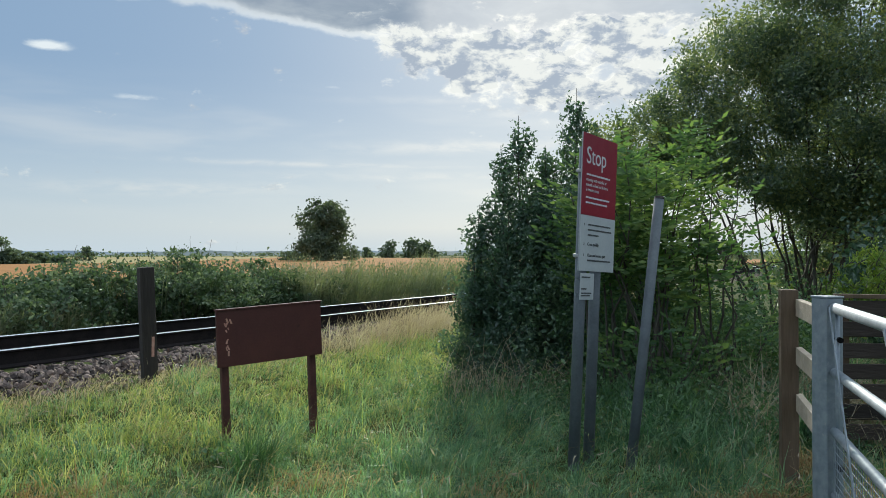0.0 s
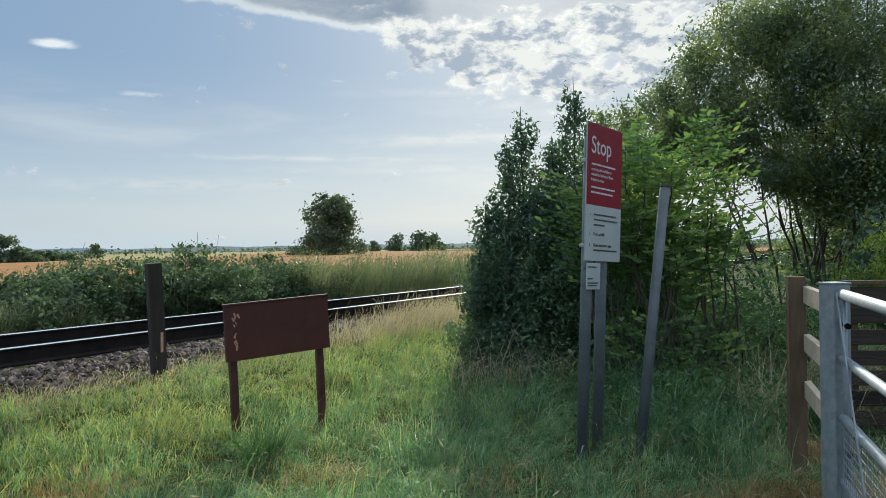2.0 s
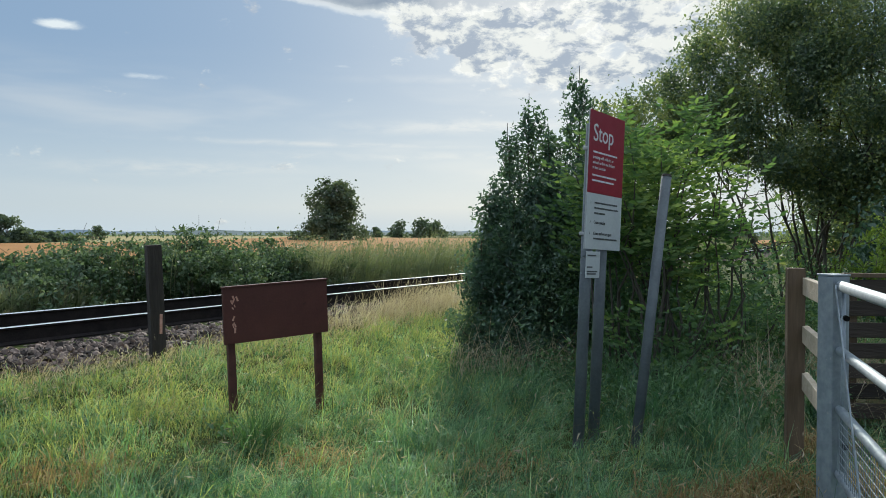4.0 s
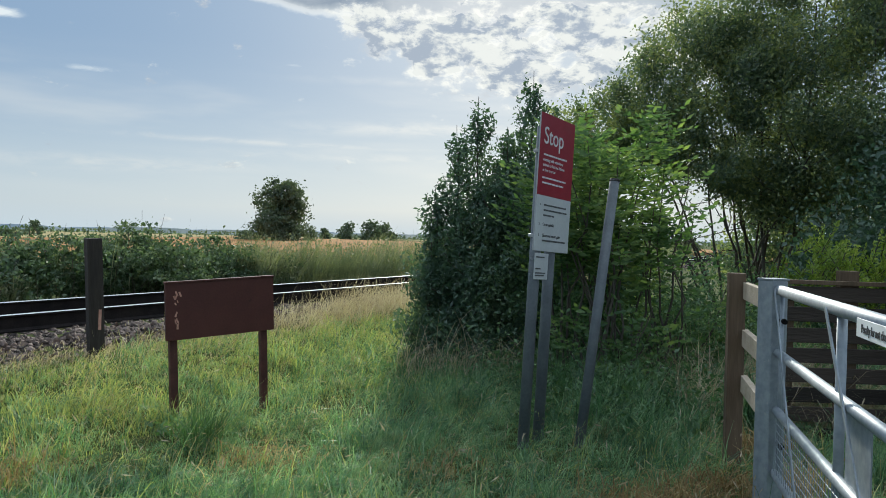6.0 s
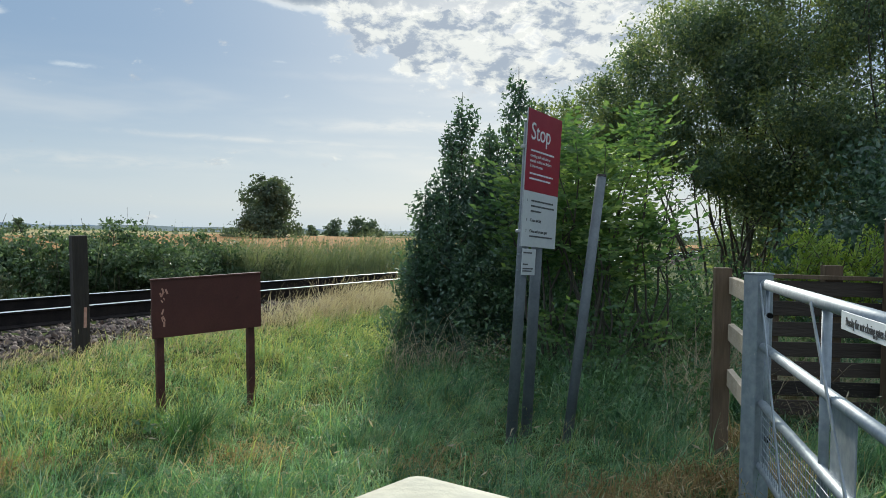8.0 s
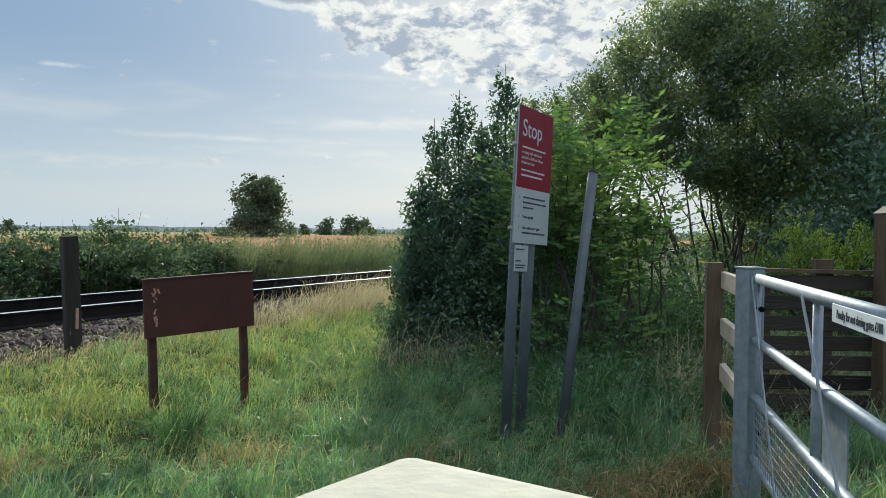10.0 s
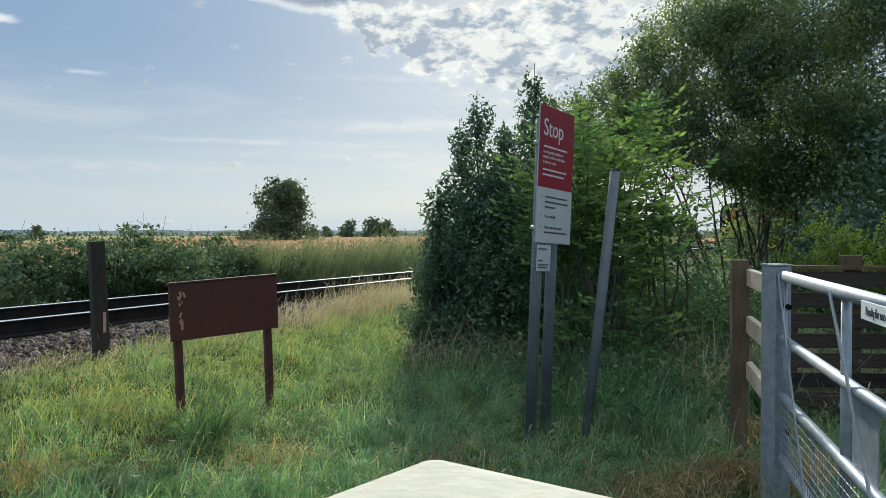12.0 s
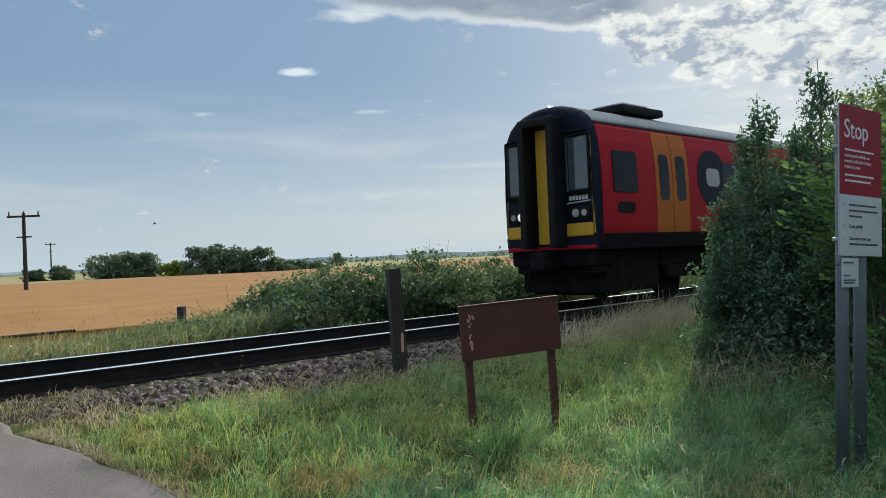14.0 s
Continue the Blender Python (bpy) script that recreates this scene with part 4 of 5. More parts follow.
def build_shrubs():
    rng = np.random.default_rng(21)
    lab = "tall narrow dark green shrub beside the track"
    for x, y, top, w, n in ((0.955, 9.8, 3.36, 0.95, 7000), (1.66, 9.8, 3.72, 0.95, 8000), (0.70, 9.7, 2.95, 0.85, 5500), (0.44, 9.6, 2.15, 0.8, 4500), (0.34, 9.4, 1.40, 0.85, 4000), (1.29, 9.7, 2.95, 0.95, 7000),
                            (2.0, 9.9, 3.2, 1.05, 7000), (1.22, 9.3, 2.4, 1.25, 9500), (0.74, 9.3, 2.0, 1.15, 8500), (1.66, 9.3, 2.5, 1.25, 9500), (2.35, 9.9, 2.6, 1.15, 7000), (0.95, 9.05, 1.2, 1.3, 6500), (1.5, 9.0, 1.3, 1.2, 6000)):
        wood, vf = upright_shrub(rng, x, y, top, w, n)
        SWAY.append((plant("shrub", lab, "shrub", wood, [vf], [M_SHRUB], "shrubs by the track", per=400), x, y, 0.7))
    # light green ash saplings behind the posts: leaflets in pairs along each stalk
    for x, y, h, w, n in ((2.05, 7.5, 3.15, 1.3, 360), (2.42, 7.6, 2.75, 0.85, 150), (2.80, 7.6, 2.8, 0.7, 80), (2.35, 8.5, 3.1, 1.0, 280), (2.1, 7.2, 1.2, 1.2, 50), (3.0, 7.9, 1.1, 1.2, 60), (1.75, 7.9, 2.6, 1.0, 230)):
        z0 = float(ground_z(x, y))
        wood, V = [], []
        for i in range(6):
            a = rng.random() * 6.28
            top = (x + math.cos(a) * w * 0.4, y + math.sin(a) * w * 0.4, z0 + h * (0.65 + 0.35 * rng.random()))
            pts, rad = limb(rng, (x, y, z0 - 0.1), top, 0.018, 0.004, 0.1, 8)
            wood.append((pts, rad))
            for j in range(n // 6):
                u = (0.5 if h > 2 else 0.15) + (0.5 if h > 2 else 0.85) * rng.random()
                p = np.array([np.interp(u, np.linspace(0, 1, 8), pts[:, q]) for q in range(3)])
                b = rng.random() * 6.28
                d = np.array([math.cos(b), math.sin(b), 0.45 + 0.5 * rng.random()])
                d /= np.linalg.norm(d)
                ln = 0.24 + 0.22 * rng.random()
                p = p + d * w * 0.42 * rng.random() * (1.15 - u)
                sd = np.cross(d, [0, 0, 1.0])
                sd /= np.linalg.norm(sd)
                for q in range(9):
                    c = p + d * ln * (0.25 + 0.75 * (q // 2) / 4) - np.array([0, 0, 0.10 * (q / 9) ** 2])
                    e = d if q == 8 else (sd * (1 if q % 2 else -1) + d * 0.5 + np.array([0, 0, -0.2]))
                    e = e / np.linalg.norm(e)
                    s2 = np.cross(e, [0, -0.9, 0.4] + rng.normal(0, 0.5, 3))
                    s2 /= np.linalg.norm(s2) + 1e-9
                    l2 = 0.075 + 0.04 * rng.random()
                    V += [c, c + e * l2 * 0.45 + s2 * l2 * 0.19, c + e * l2, c + e * l2 * 0.45 - s2 * l2 * 0.19]
        V = np.array(V)
        ash = plant("ash_sapling", "young ash sapling with bright green paired leaflets", "sapling", wood, [(V, np.arange(len(V)).reshape(-1, 4))], [M_ASH], "ash saplings")
        SWAY.append((ash, x, y, 1.1))


def build_big_trees():
    rng = np.random.default_rng(33)

    def tree(x, y, blobs, n, size, stems, mat, label, spread=0.5, clumps=22, tight=0.17):
        z0 = float(ground_z(x, y))
        wood = []
        for i in range(stems):
            a = 2 * math.pi * i / stems + rng.random()
            foot = np.array([x + math.cos(a) * spread * rng.random(), y + math.sin(a) * spread * rng.random(), z0 - 0.15])
            c, r = blobs[i % len(blobs)]
            top = np.array(c) + rng.normal(0, 0.3, 3) * np.array(r) * 0.6
            pts, rad = limb(rng, foot, top, 0.019 + 0.018 * rng.random() if stems > 6 else 0.11, 0.012, 0.035, 10)
            wood.append((pts, rad))
            for q in range(5):
                u = 0.45 + 0.5 * rng.random()
                p = np.array([np.interp(u, np.linspace(0, 1, 10), pts[:, j]) for j in range(3)])
                e = p + rng.normal(0, 0.55, 3) * np.array(r) * 0.8 + np.array([0, 0, 0.4])
                wood.append(limb(rng, p, e, 0.013, 0.004, 0.12, 6))
        C = blob_points(rng, blobs, n, clumps, tight)
        plant("tree", label, "tree", wood, [leaves(rng, C, size, 0.55, 0.45, 0.3)], [mat], "trees beside the fence", per=6)

    # many-stemmed tree, its crown clear of the ground
    tree(6.7, 14.2, [((6.0, 14.6, 4.4), (1.5, 1.7, 1.4)), ((7.4, 13.6, 5.7), (1.7, 1.8, 1.6)), ((8.8, 14.0, 6.9), (2.0, 2.0, 1.9)), ((7.8, 13.2, 4.0), (1.9, 1.7, 1.5)),
                      ((6.3, 14.6, 3.6), (1.4, 1.6, 0.9)), ((9.0, 13.6, 4.9), (2.0, 2.0, 1.9)), ((8.2, 14.6, 7.6), (1.4, 1.5, 1.1)), ((5.0, 14.5, 3.6), (0.9, 1.2, 0.9)), ((4.3, 15.0, 3.5), (0.9, 1.1, 0.7)), ((5.4, 13.6, 3.0), (0.9, 1.1, 0.7)), ((7.2, 13.4, 2.9), (1.6, 1.4, 0.9)), ((8.6, 13.2, 3.0), (1.5, 1.4, 1.1)),
                      ((3.3, 14.3, 3.25), (0.8, 0.9, 0.8)), ((4.0, 14.3, 3.55), (0.9, 1.0, 0.9)), ((4.7, 14.3, 4.0), (0.95, 1.0, 0.95)), ((5.5, 14.3, 4.75), (1.1, 1.1, 1.1)), ((6.3, 14.2, 5.6), (1.3, 1.2, 1.2)), ((6.9, 13.7, 2.6), (1.1, 1.0, 0.6)), ((8.0, 13.4, 2.3), (1.2, 1.0, 0.8))],
         200000, 0.064, 24, M_TREE, "many-stemmed broadleaf tree with a dense dark crown", 0.9, 26, 0.16)
    tree(9.0, 13.0, [((8.4, 12.2, 6.9), (1.9, 1.7, 1.9)), ((9.8, 12.4, 5.0), (2.2, 2.0, 2.2)), ((9.4, 12.0, 8.6), (1.9, 1.8, 1.6)), ((8.6, 11.4, 3.2), (1.9, 1.6, 1.4)), ((10.8, 12.6, 7.6), (2.2, 2.0, 2.2)), ((8.2, 11.6, 4.9), (1.3, 1.2, 1.3))],
         19000, 0.066, 9, M_TREE, "tall broadleaf tree with dense dark green leaves", 0.8, 24, 0.17)
    tree(8.4, 10.4, [((7.8, 9.8, 1.7), (1.3, 1.2, 1.4)), ((8.8, 10.2, 2.4), (1.4, 1.3, 1.6)), ((6.9, 10.6, 1.2), (1.0, 1.0, 1.0)), ((9.6, 9.6, 1.6), (1.5, 1.3, 1.6)), ((5.9, 9.4, 0.9), (0.9, 0.7, 0.9)), ((6.6, 9.2, 1.6), (0.9, 0.8, 1.0))],
         50000, 0.085, 8, M_SHRUB, "dense dark hedge tree behind the board fence", 0.8, 22, 0.2)
    tree(9.0, 18.0, [((8.9, 17.6, 1.3), (1.5, 1.4, 1.5)), ((10.6, 17.2, 1.6), (1.7, 1.5, 1.8)), ((12.2, 16.4, 2.0), (1.8, 1.6, 2.2)), ((9.6, 17.6, 3.4), (1.7, 1.4, 1.3)), ((11.6, 17.0, 3.8), (1.9, 1.5, 1.5))],
         42000, 0.105, 5, M_TREE, "dark hedgerow tree filling the gap behind the stems", 0.9, 24, 0.2)
    tree(3.6, 12.0, [((3.1, 11.8, 0.3), (0.8, 0.7, 0.45)), ((2.4, 12.2, 2.5), (0.6, 0.6, 0.9)), ((3.9, 11.7, 0.3), (0.8, 0.7, 0.45)), ((2.3, 11.6, 1.3), (0.5, 0.5, 0.9))],
         4000, 0.07, 6, M_ASH, "leafy bush between the shrubs and the trees", 0.4, 22, 0.2)
    tree(2.7, 8.6, [((2.2, 8.3, 0.35), (0.6, 0.5, 0.55)), ((2.9, 8.1, 0.25), (0.6, 0.5, 0.5)), ((3.5, 8.4, 0.3), (0.6, 0.5, 0.55)), ((3.0, 9.1, 0.55), (0.7, 0.5, 0.6)), ((2.2, 9.0, 0.8), (0.6, 0.5, 0.7)), ((4.2, 9.2, 0.5), (0.7, 0.6, 0.7)), ((1.75, 8.8, 0.6), (0.5, 0.4, 0.7))],
         30000, 0.046, 7, M_UNDER, "dense dark green undergrowth below the saplings", 0.6, 26, 0.22)
    # bright conifer sprays over the fence
    z0 = 0.0
    V, wood = [], []
    for bx, by, bz, w in ((4.45, 7.3, 1.30, 0.5), (4.95, 7.1, 1.2, 0.55), (4.35, 7.4, 0.95, 0.6), (4.8, 7.3, 0.9, 0.6)):
        for i in range(40):
            p0 = np.array([bx + rng.normal(0, w * 0.35), by + rng.normal(0, 0.25), bz - 0.3 + rng.random() * 0.4])
            d = np.array([rng.normal(0.3, 0.6), rng.normal(-0.2, 0.4), 0.75 + 0.3 * rng.random()])
            d /= np.linalg.norm(d)
            ln = 0.22 + 0.2 * rng.random()
            wood.append((np.stack([p0, p0 + d * ln]), np.array([0.006, 0.002])))
            for q in range(48):
                u = rng.random()
                c = p0 + d * ln * u
                e = rng.normal(0, 1, 3) + d * 1.3
                e /= np.linalg.norm(e)
                s2 = np.cross(e, rng.normal(0, 1, 3))
                s2 /= np.linalg.norm(s2)
                l2 = 0.075 * (1.1 - 0.6 * u)
                V += [c, c + e * l2 * 0.5 + s2 * 0.010, c + e * l2, c + e * l2 * 0.5 - s2 * 0.010]
    wood.append((np.array([[4.55, 7.3, -0.2], [4.55, 7.3, 0.6], [4.6, 7.3, 1.2]]), np.array([0.05, 0.035, 0.012])))
    V = np.array(V)
    plant("conifer_bush", "small golden green conifer bush behind the board fence", "shrub", wood, [(V, np.arange(len(V)).reshape(-1, 4))], [M_CONIFER], per=400)


def build_far_trees():
    rng = np.random.default_rng(44)

    def far_tree(x, y, h, w, n, size, mat, label, z0=0.0, low=0.12):
        blobs = []
        for i in range(26):
            f = rng.random() ** 1.25
            a, r = rng.random() * 6.28, w * 0.40 * rng.random() ** 0.5 * math.cos(max(f - 0.35, 0) * 1.9)
            blobs.append(((x + math.cos(a) * r, y + math.sin(a) * r, z0 + h * (low + 0.10 + (0.76 - low) * f)), (w * 0.19, w * 0.19, h * 0.15)))
        C = blob_points(rng, blobs, n, 16, 0.24)
        C = C[C[:, 2] > z0 + 0.2]
        wood = [limb(rng, (x, y, z0 - 0.3), (x, y, z0 + h * 0.6), h * 0.025, h * 0.008, 0.04)]
        for b in blobs[:6]:
            wood.append(limb(rng, (x, y, z0 + h * 0.25), b[0], h * 0.012, h * 0.004, 0.1))
        plant("tree", label, "tree", wood, [leaves(rng, C, size, 0.7, 0.4)], [mat], "trees in the fields", per=8)

    far_tree(-22.7, 140, 10.8, 12.6, 13000, 0.46, M_FAR, "single round broadleaf tree standing in the wheat", 0.2, 0.0)
    far_tree(-16.4, 215, 5.4, 6.0, 900, 0.6, M_FAR, "small bushy tree at the field edge", 0.2, 0.0)
    far_tree(-8.6, 205, 5.6, 7.5, 1200, 0.6, M_FAR, "small bushy tree at the field edge", 0.2, 0.0)
    far_tree(-5.6, 208, 5.0, 6.0, 900, 0.6, M_FAR, "small bushy tree at the field edge", 0.2, 0.0)
    far_tree(-24.0, 230, 3.6, 4.0, 500, 0.6, M_FAR, "small bushy tree at the field edge", 0.2, 0.0)
    far_tree(-28.5, 142, 2.0, 6.5, 700, 0.4, M_FAR, "low bush beside the field tree", 0.2, 0.0)
    far_tree(-70.3, 150, 3.1, 3.6, 700, 0.4, M_FAR, "small round bush at the field boundary", 0.2, 0.0)
    far_tree(40, 120, 4.0, 6.0, 900, 0.5, M_FAR, "bushy tree on the far side of the field", 0.2, 0.0)
    far_tree(46, 124, 3.4, 5.0, 700, 0.5, M_FAR, "bushy tree on the far side of the field", 0.2, 0.0)
    # belt of trees on the left-hand skyline
    spec = [(-62.5, 250, 5, 7), (-60.4, 250, 6, 8), (-56.6, 230, 10, 13), (-55.0, 232, 9.6, 10), (-53.4, 235, 9, 11), (-50.9, 232, 6.5, 8), (-48.8, 225, 10.5, 11),
            (-47.2, 228, 11, 10), (-45.6, 225, 9.5, 9), (-44.6, 228, 9, 9), (-43.0, 230, 9.5, 10), (-41.8, 232, 8.5, 8), (-40.7, 240, 7, 6), (-39.6, 250, 7, 6), (-38.3, 260, 5, 9)]
    for i, (a, d, h, w) in enumerate(spec):
        a = math.radians(-45.2 + (a + 62.5) * 0.76)
        d, h, w = d * 0.52, h * (0.42 if i < 11 else 0.27), w * 0.5
        far_tree(math.sin(a) * d, math.cos(a) * d, h, w, 3000, 0.33, M_FAR_LIGHT if i == 5 else M_FAR,
                 "pale yellow-green bushy tree in the far belt" if i == 5 else "broadleaf tree in the far belt", 0.0, 0.02)
    # hedge line stubs further off, one strip of low bushes
    P = []
    for a in np.linspace(-40, 24, 150):
        if rng.random() < 0.65:
            d = 420 + rng.normal(0, 12)
            P.append((math.sin(math.radians(a)) * d, math.cos(math.radians(a)) * d, 0.8 + rng.random()))
    P = np.array(P)
    C = np.repeat(P, 22, 0) + rng.normal(0, 1, (len(P) * 22, 3)) * np.array([2.2, 1.5, 0.8])
    C[:, 2] = np.abs(C[:, 2])
    ob = single("far_hedge", np_mesh("far_hedge", *leaves(rng, C, 1.3, 0.8, 0.3)), M_FAR, "thin distant hedge between fields", "hedge", kind="stuff")


def build_lineside_plants():
    rng = np.random.default_rng(55)
    # bramble bank beyond the track
    blobs = []
    for i in range(78):
        s = 5.6 + 10.0 * rng.random()
        n = -13.4 + rng.normal(0, 0.55)
        top = (1.12 + 0.16 * math.sin(s * 2.3) + 0.1 * math.sin(s * 5.1)) * float(smoothstep(5.8, 9.5, s)) * (1 - 0.42 * float(smoothstep(12.3, 15.2, s))) + 0.03
        x, y = ns(n, s)
        z = top * (0.25 + 0.7 * rng.random())
        blobs.append(((x, y, z), (0.8, 0.8, 0.46)))
    C = blob_points(rng, blobs, 70000, 20, 0.15)
    C = C[C[:, 2] > -0.1]
    canes = []
    for i in range(160):
        c = blobs[i % 78][0]
        p0 = np.array([c[0] + rng.normal(0, 0.4), c[1] + rng.normal(0, 0.4), 0])
        p1 = p0 + np.array([rng.normal(0, 0.5), rng.normal(0, 0.5), c[2] + 0.45 + 0.25 * rng.random()])
        canes.append(limb(rng, p0, p1, 0.008, 0.003, 0.25, 6))
    plant("bramble_bank", "dense bank of bramble leaves beyond the track", "bramble", canes, [leaves(rng, C, 0.080, 0.62, 0.55, 0.1)], [M_BRAMBLE], leaf_name="foliage", kind="stuff", per=400)

    def strip(name, label, n_lo, n_hi, s_lo, s_hi, count, h, w, mat, power=1.0, lean=(0.15, 0), curl=0.35, wild=0.25):
        s = s_lo + (s_hi - s_lo) * rng.random(count) ** power
        n = rng.uniform(n_lo, n_hi, count)
        x, y = NX * n + SX * s, NY * n + SY * s
        z = ground_z(x, y)
        tuft = 0.6 + 0.8 * np.array([noise.noise((a * 0.9, b * 0.9, 3.3)) * 0.5 + 0.5 for a, b in zip(x, y)])
        H = h * tuft * (0.6 + 0.6 * rng.random(count))
        vf = blades(rng, np.stack([x, y, z - 0.02], 1), H, np.full(count, w) * (0.7 + 0.6 * rng.random(count)), lean, curl, wild)
        t = single(name, np_mesh(name, *vf), mat, label, "grass", kind="stuff")
        return x, y, z, H

    strip("verge_grass", "rank green grass beyond the track", -15.4, -11.6, -2, 7.5, 12000, 0.27, 0.012, M_HERB)
    strip("verge_grass", "pale ripe grass heads at the field edge", -16.2, -11.8, -6, 6.5, 10000, 0.40, 0.010, M_GRASS_DRY)
    x, y, z, H = strip("verge_herbs", "tall green weeds along the far side of the track", -14.6, -11.9, 14, 75, 13000, 1.22, 0.016, M_HERB, 1.6)
    # leafy side of the weeds
    k = rng.integers(0, len(x), 38000)
    C = np.stack([x[k], y[k], z[k] + H[k] * (0.1 + 0.85 * rng.random(38000))], 1) + rng.normal(0, 0.06, (38000, 3))
    single("nettles", np_mesh("nettles", *leaves(rng, C, 0.085, 0.4, 0.5)), M_HERB, "leafy nettles and docks along the track", "weeds", kind="stuff")
    strip("tall_stalks", "tall thin flowering stalks above the brambles", -14.2, -12.4, 8.5, 16, 70, 1.28, 0.016, M_HERB, 1.0, (0.05, 0), 0.0, 0.05)
    # rank herbs that rise towards the brambles
    m = 11000
    s = rng.uniform(1.5, 8.2, m)
    n = rng.uniform(-14.3, -12.1, m)
    x, y = NX * n + SX * s, NY * n + SY * s
    z = ground_z(x, y)
    H = (0.26 + 0.30 * smoothstep(3.0, 7.5, s)) * (0.5 + 0.8 * rng.random(m))
    single("verge_herbs", np_mesh("verge_herbs", *blades(rng, np.stack([x, y, z], 1), H, 0.012 + 0.014 * rng.random(m), (0.12, 0), 0.3, 0.22)), M_HERB, "grey-green rank herbs in front of the brambles", "weeds", kind="stuff")
    k = rng.integers(0, m, 16000)
    C = np.stack([x[k], y[k], z[k] + H[k] * (0.25 + 0.75 * rng.random(16000))], 1) + rng.normal(0, 0.04, (16000, 3))
    single("nettles", np_mesh("nettles", *leaves(rng, C, 0.075, 0.36, 0.5)), M_HERB, "leafy nettles rising towards the brambles", "weeds", kind="stuff")
    # edge of the wheat
    strip("wheat_edge", "standing ears of ripe wheat", -24, -15.6, -16, 16, 20000, 0.36, 0.014, M_WHEAT_EAR, 1.0, (0.1, 0))


def build_grass():
    rng = np.random.default_rng(66)

    def field(count, d_lo, d_hi, a_lo, a_hi):
        d = d_lo + (d_hi - d_lo) * rng.random(count)
        a = np.radians(a_lo + (a_hi - a_lo) * rng.random(count))
        x, y = d * np.sin(a), -0.6 + d * np.cos(a)
        n, s = NX * x + NY * y, SX * x + SY * y
        edge = 1.74 + 0.235 * np.minimum(n + 5, 0) - 1.5 * smoothstep(-4.9, -3.0, n)
        keep = (n > -6.72 + 0.25 * np.sin(s * 1.7)) & (s > edge + 0.05)
        return x[keep], y[keep]

    def lump(x, y, f, seed):
        return np.array([noise.noise((a * f, b * f, seed)) for a, b in zip(x, y)]) * 0.5 + 0.5

    # tussocks: blades fan out round each tuft
    tx, ty = field(17500, 3.4, 14.0, -48, 40)
    per = 19
    r = np.abs(rng.normal(0, 0.042, (len(tx), per)))
    th = rng.random((len(tx), per)) * 2 * np.pi
    fx, fy = (np.cos(th) * r).ravel(), (np.sin(th) * r).ravel()
    x, y = np.repeat(tx, per) + fx, np.repeat(ty, per) + fy
    tall = np.repeat(0.38 + 1.25 * rng.random(len(tx)) ** 2.0, per)
    ux, uy = field(52000, 3.4, 15.0, -48, 40)
    vx, vy = field(26000, 0.9, 4.0, -60, 75)
    ux, uy = np.concatenate([ux, vx]), np.concatenate([uy, vy])
    fx, fy = np.concatenate([fx, np.zeros(len(ux))]), np.concatenate([fy, np.zeros(len(ux))])
    tall = np.concatenate([tall, np.full(len(ux), 0.6)])
    x, y = np.concatenate([x, ux]), np.concatenate([y, uy])
    n = NX * x + NY * y
    t1, t2 = lump(x, y, 0.9, 1.0), lump(x, y, 3.1, 7.0)
    shade = smoothstep(0.2, 1.2, x) * smoothstep(6.5, 9.0, y)
    H = (0.08 + 0.16 * t1 + 0.24 * t2) * (0.6 + 0.6 * rng.random(len(x))) * (1 + 0.7 * shade) * tall
    H *= 1 - 0.35 * smoothstep(-4.5, -6.8, n)
    # lower growth before the brown board, a tuft between its legs
    low = smoothstep(-2.6, -2.2, x) * (1 - smoothstep(-0.8, -0.4, x)) * smoothstep(4.2, 4.8, y) * (1 - smoothstep(5.8, 6.1, y))
    H *= 1 - 0.62 * low
    tuft = np.exp(-((x + 1.47) ** 2 + (y - 5.45) ** 2) / 0.035)
    H *= 1 + 2.4 * tuft
    feet = smoothstep(0.5, 0.8, x) * (1 - smoothstep(1.8, 2.1, x)) * smoothstep(4.4, 4.8, y) * (1 - smoothstep(5.9, 6.2, y))
    H *= 1 - 0.4 * feet
    bald = lump(x, y, 0.8, 22.0)
    for bx, by, br in ((-2.6, 4.3, 0.32), (1.45, 4.0, 0.4), (1.75, 4.15, 0.42), (2.45, 4.2, 0.35), (0.35, 4.9, 0.25), (-0.95, 4.75, 0.22), (-3.6, 4.35, 0.3), (2.75, 5.2, 0.25)):
        H *= 1 - 0.72 * np.exp(-((x - bx) ** 2 + (y - by) ** 2) / br ** 2)
    keep = bald + rng.random(len(x)) * 0.35 > 0.42
    x, y, H, n, fx, fy = x[keep], y[keep], H[keep], n[keep], fx[keep], fy[keep]
    P = np.stack([x, y, ground_z(x, y) - 0.02], 1)
    W = 0.0049 * (0.6 + 0.8 * rng.random(len(x)))
    gust = lump(x, y, 0.6, 40.0) * 0.5
    ripe = rng.random(len(x)) < 0.07 + 0.92 * smoothstep(-3.2, -5.9, n) * lump(x, y, 0.9, 60.0)
    swirl = lump(x, y, 1.7, 44.0) * 9.0
    lx, ly = 0.30 + 0.55 * gust + 0.34 * np.cos(swirl) + fx * 7.0, -0.10 + 0.34 * np.sin(swirl) + fy * 7.0
    for name, sel, mat, label in (("long_grass", ~ripe, M_GRASS, "long green grass bending in the wind"), ("ripening_grass", ripe, M_GRASS_RIPE, "yellowing long grass among the green")):
        single(name, np_mesh(name, *blades(rng, P[sel], H[sel], W[sel], (lx[sel], ly[sel]), 0.95, 0.42)), mat, label, "grass", kind="stuff")
    # one rank tussock between the legs of the brown board
    m = 330
    q = rng.normal(0, 0.10, (m, 2))
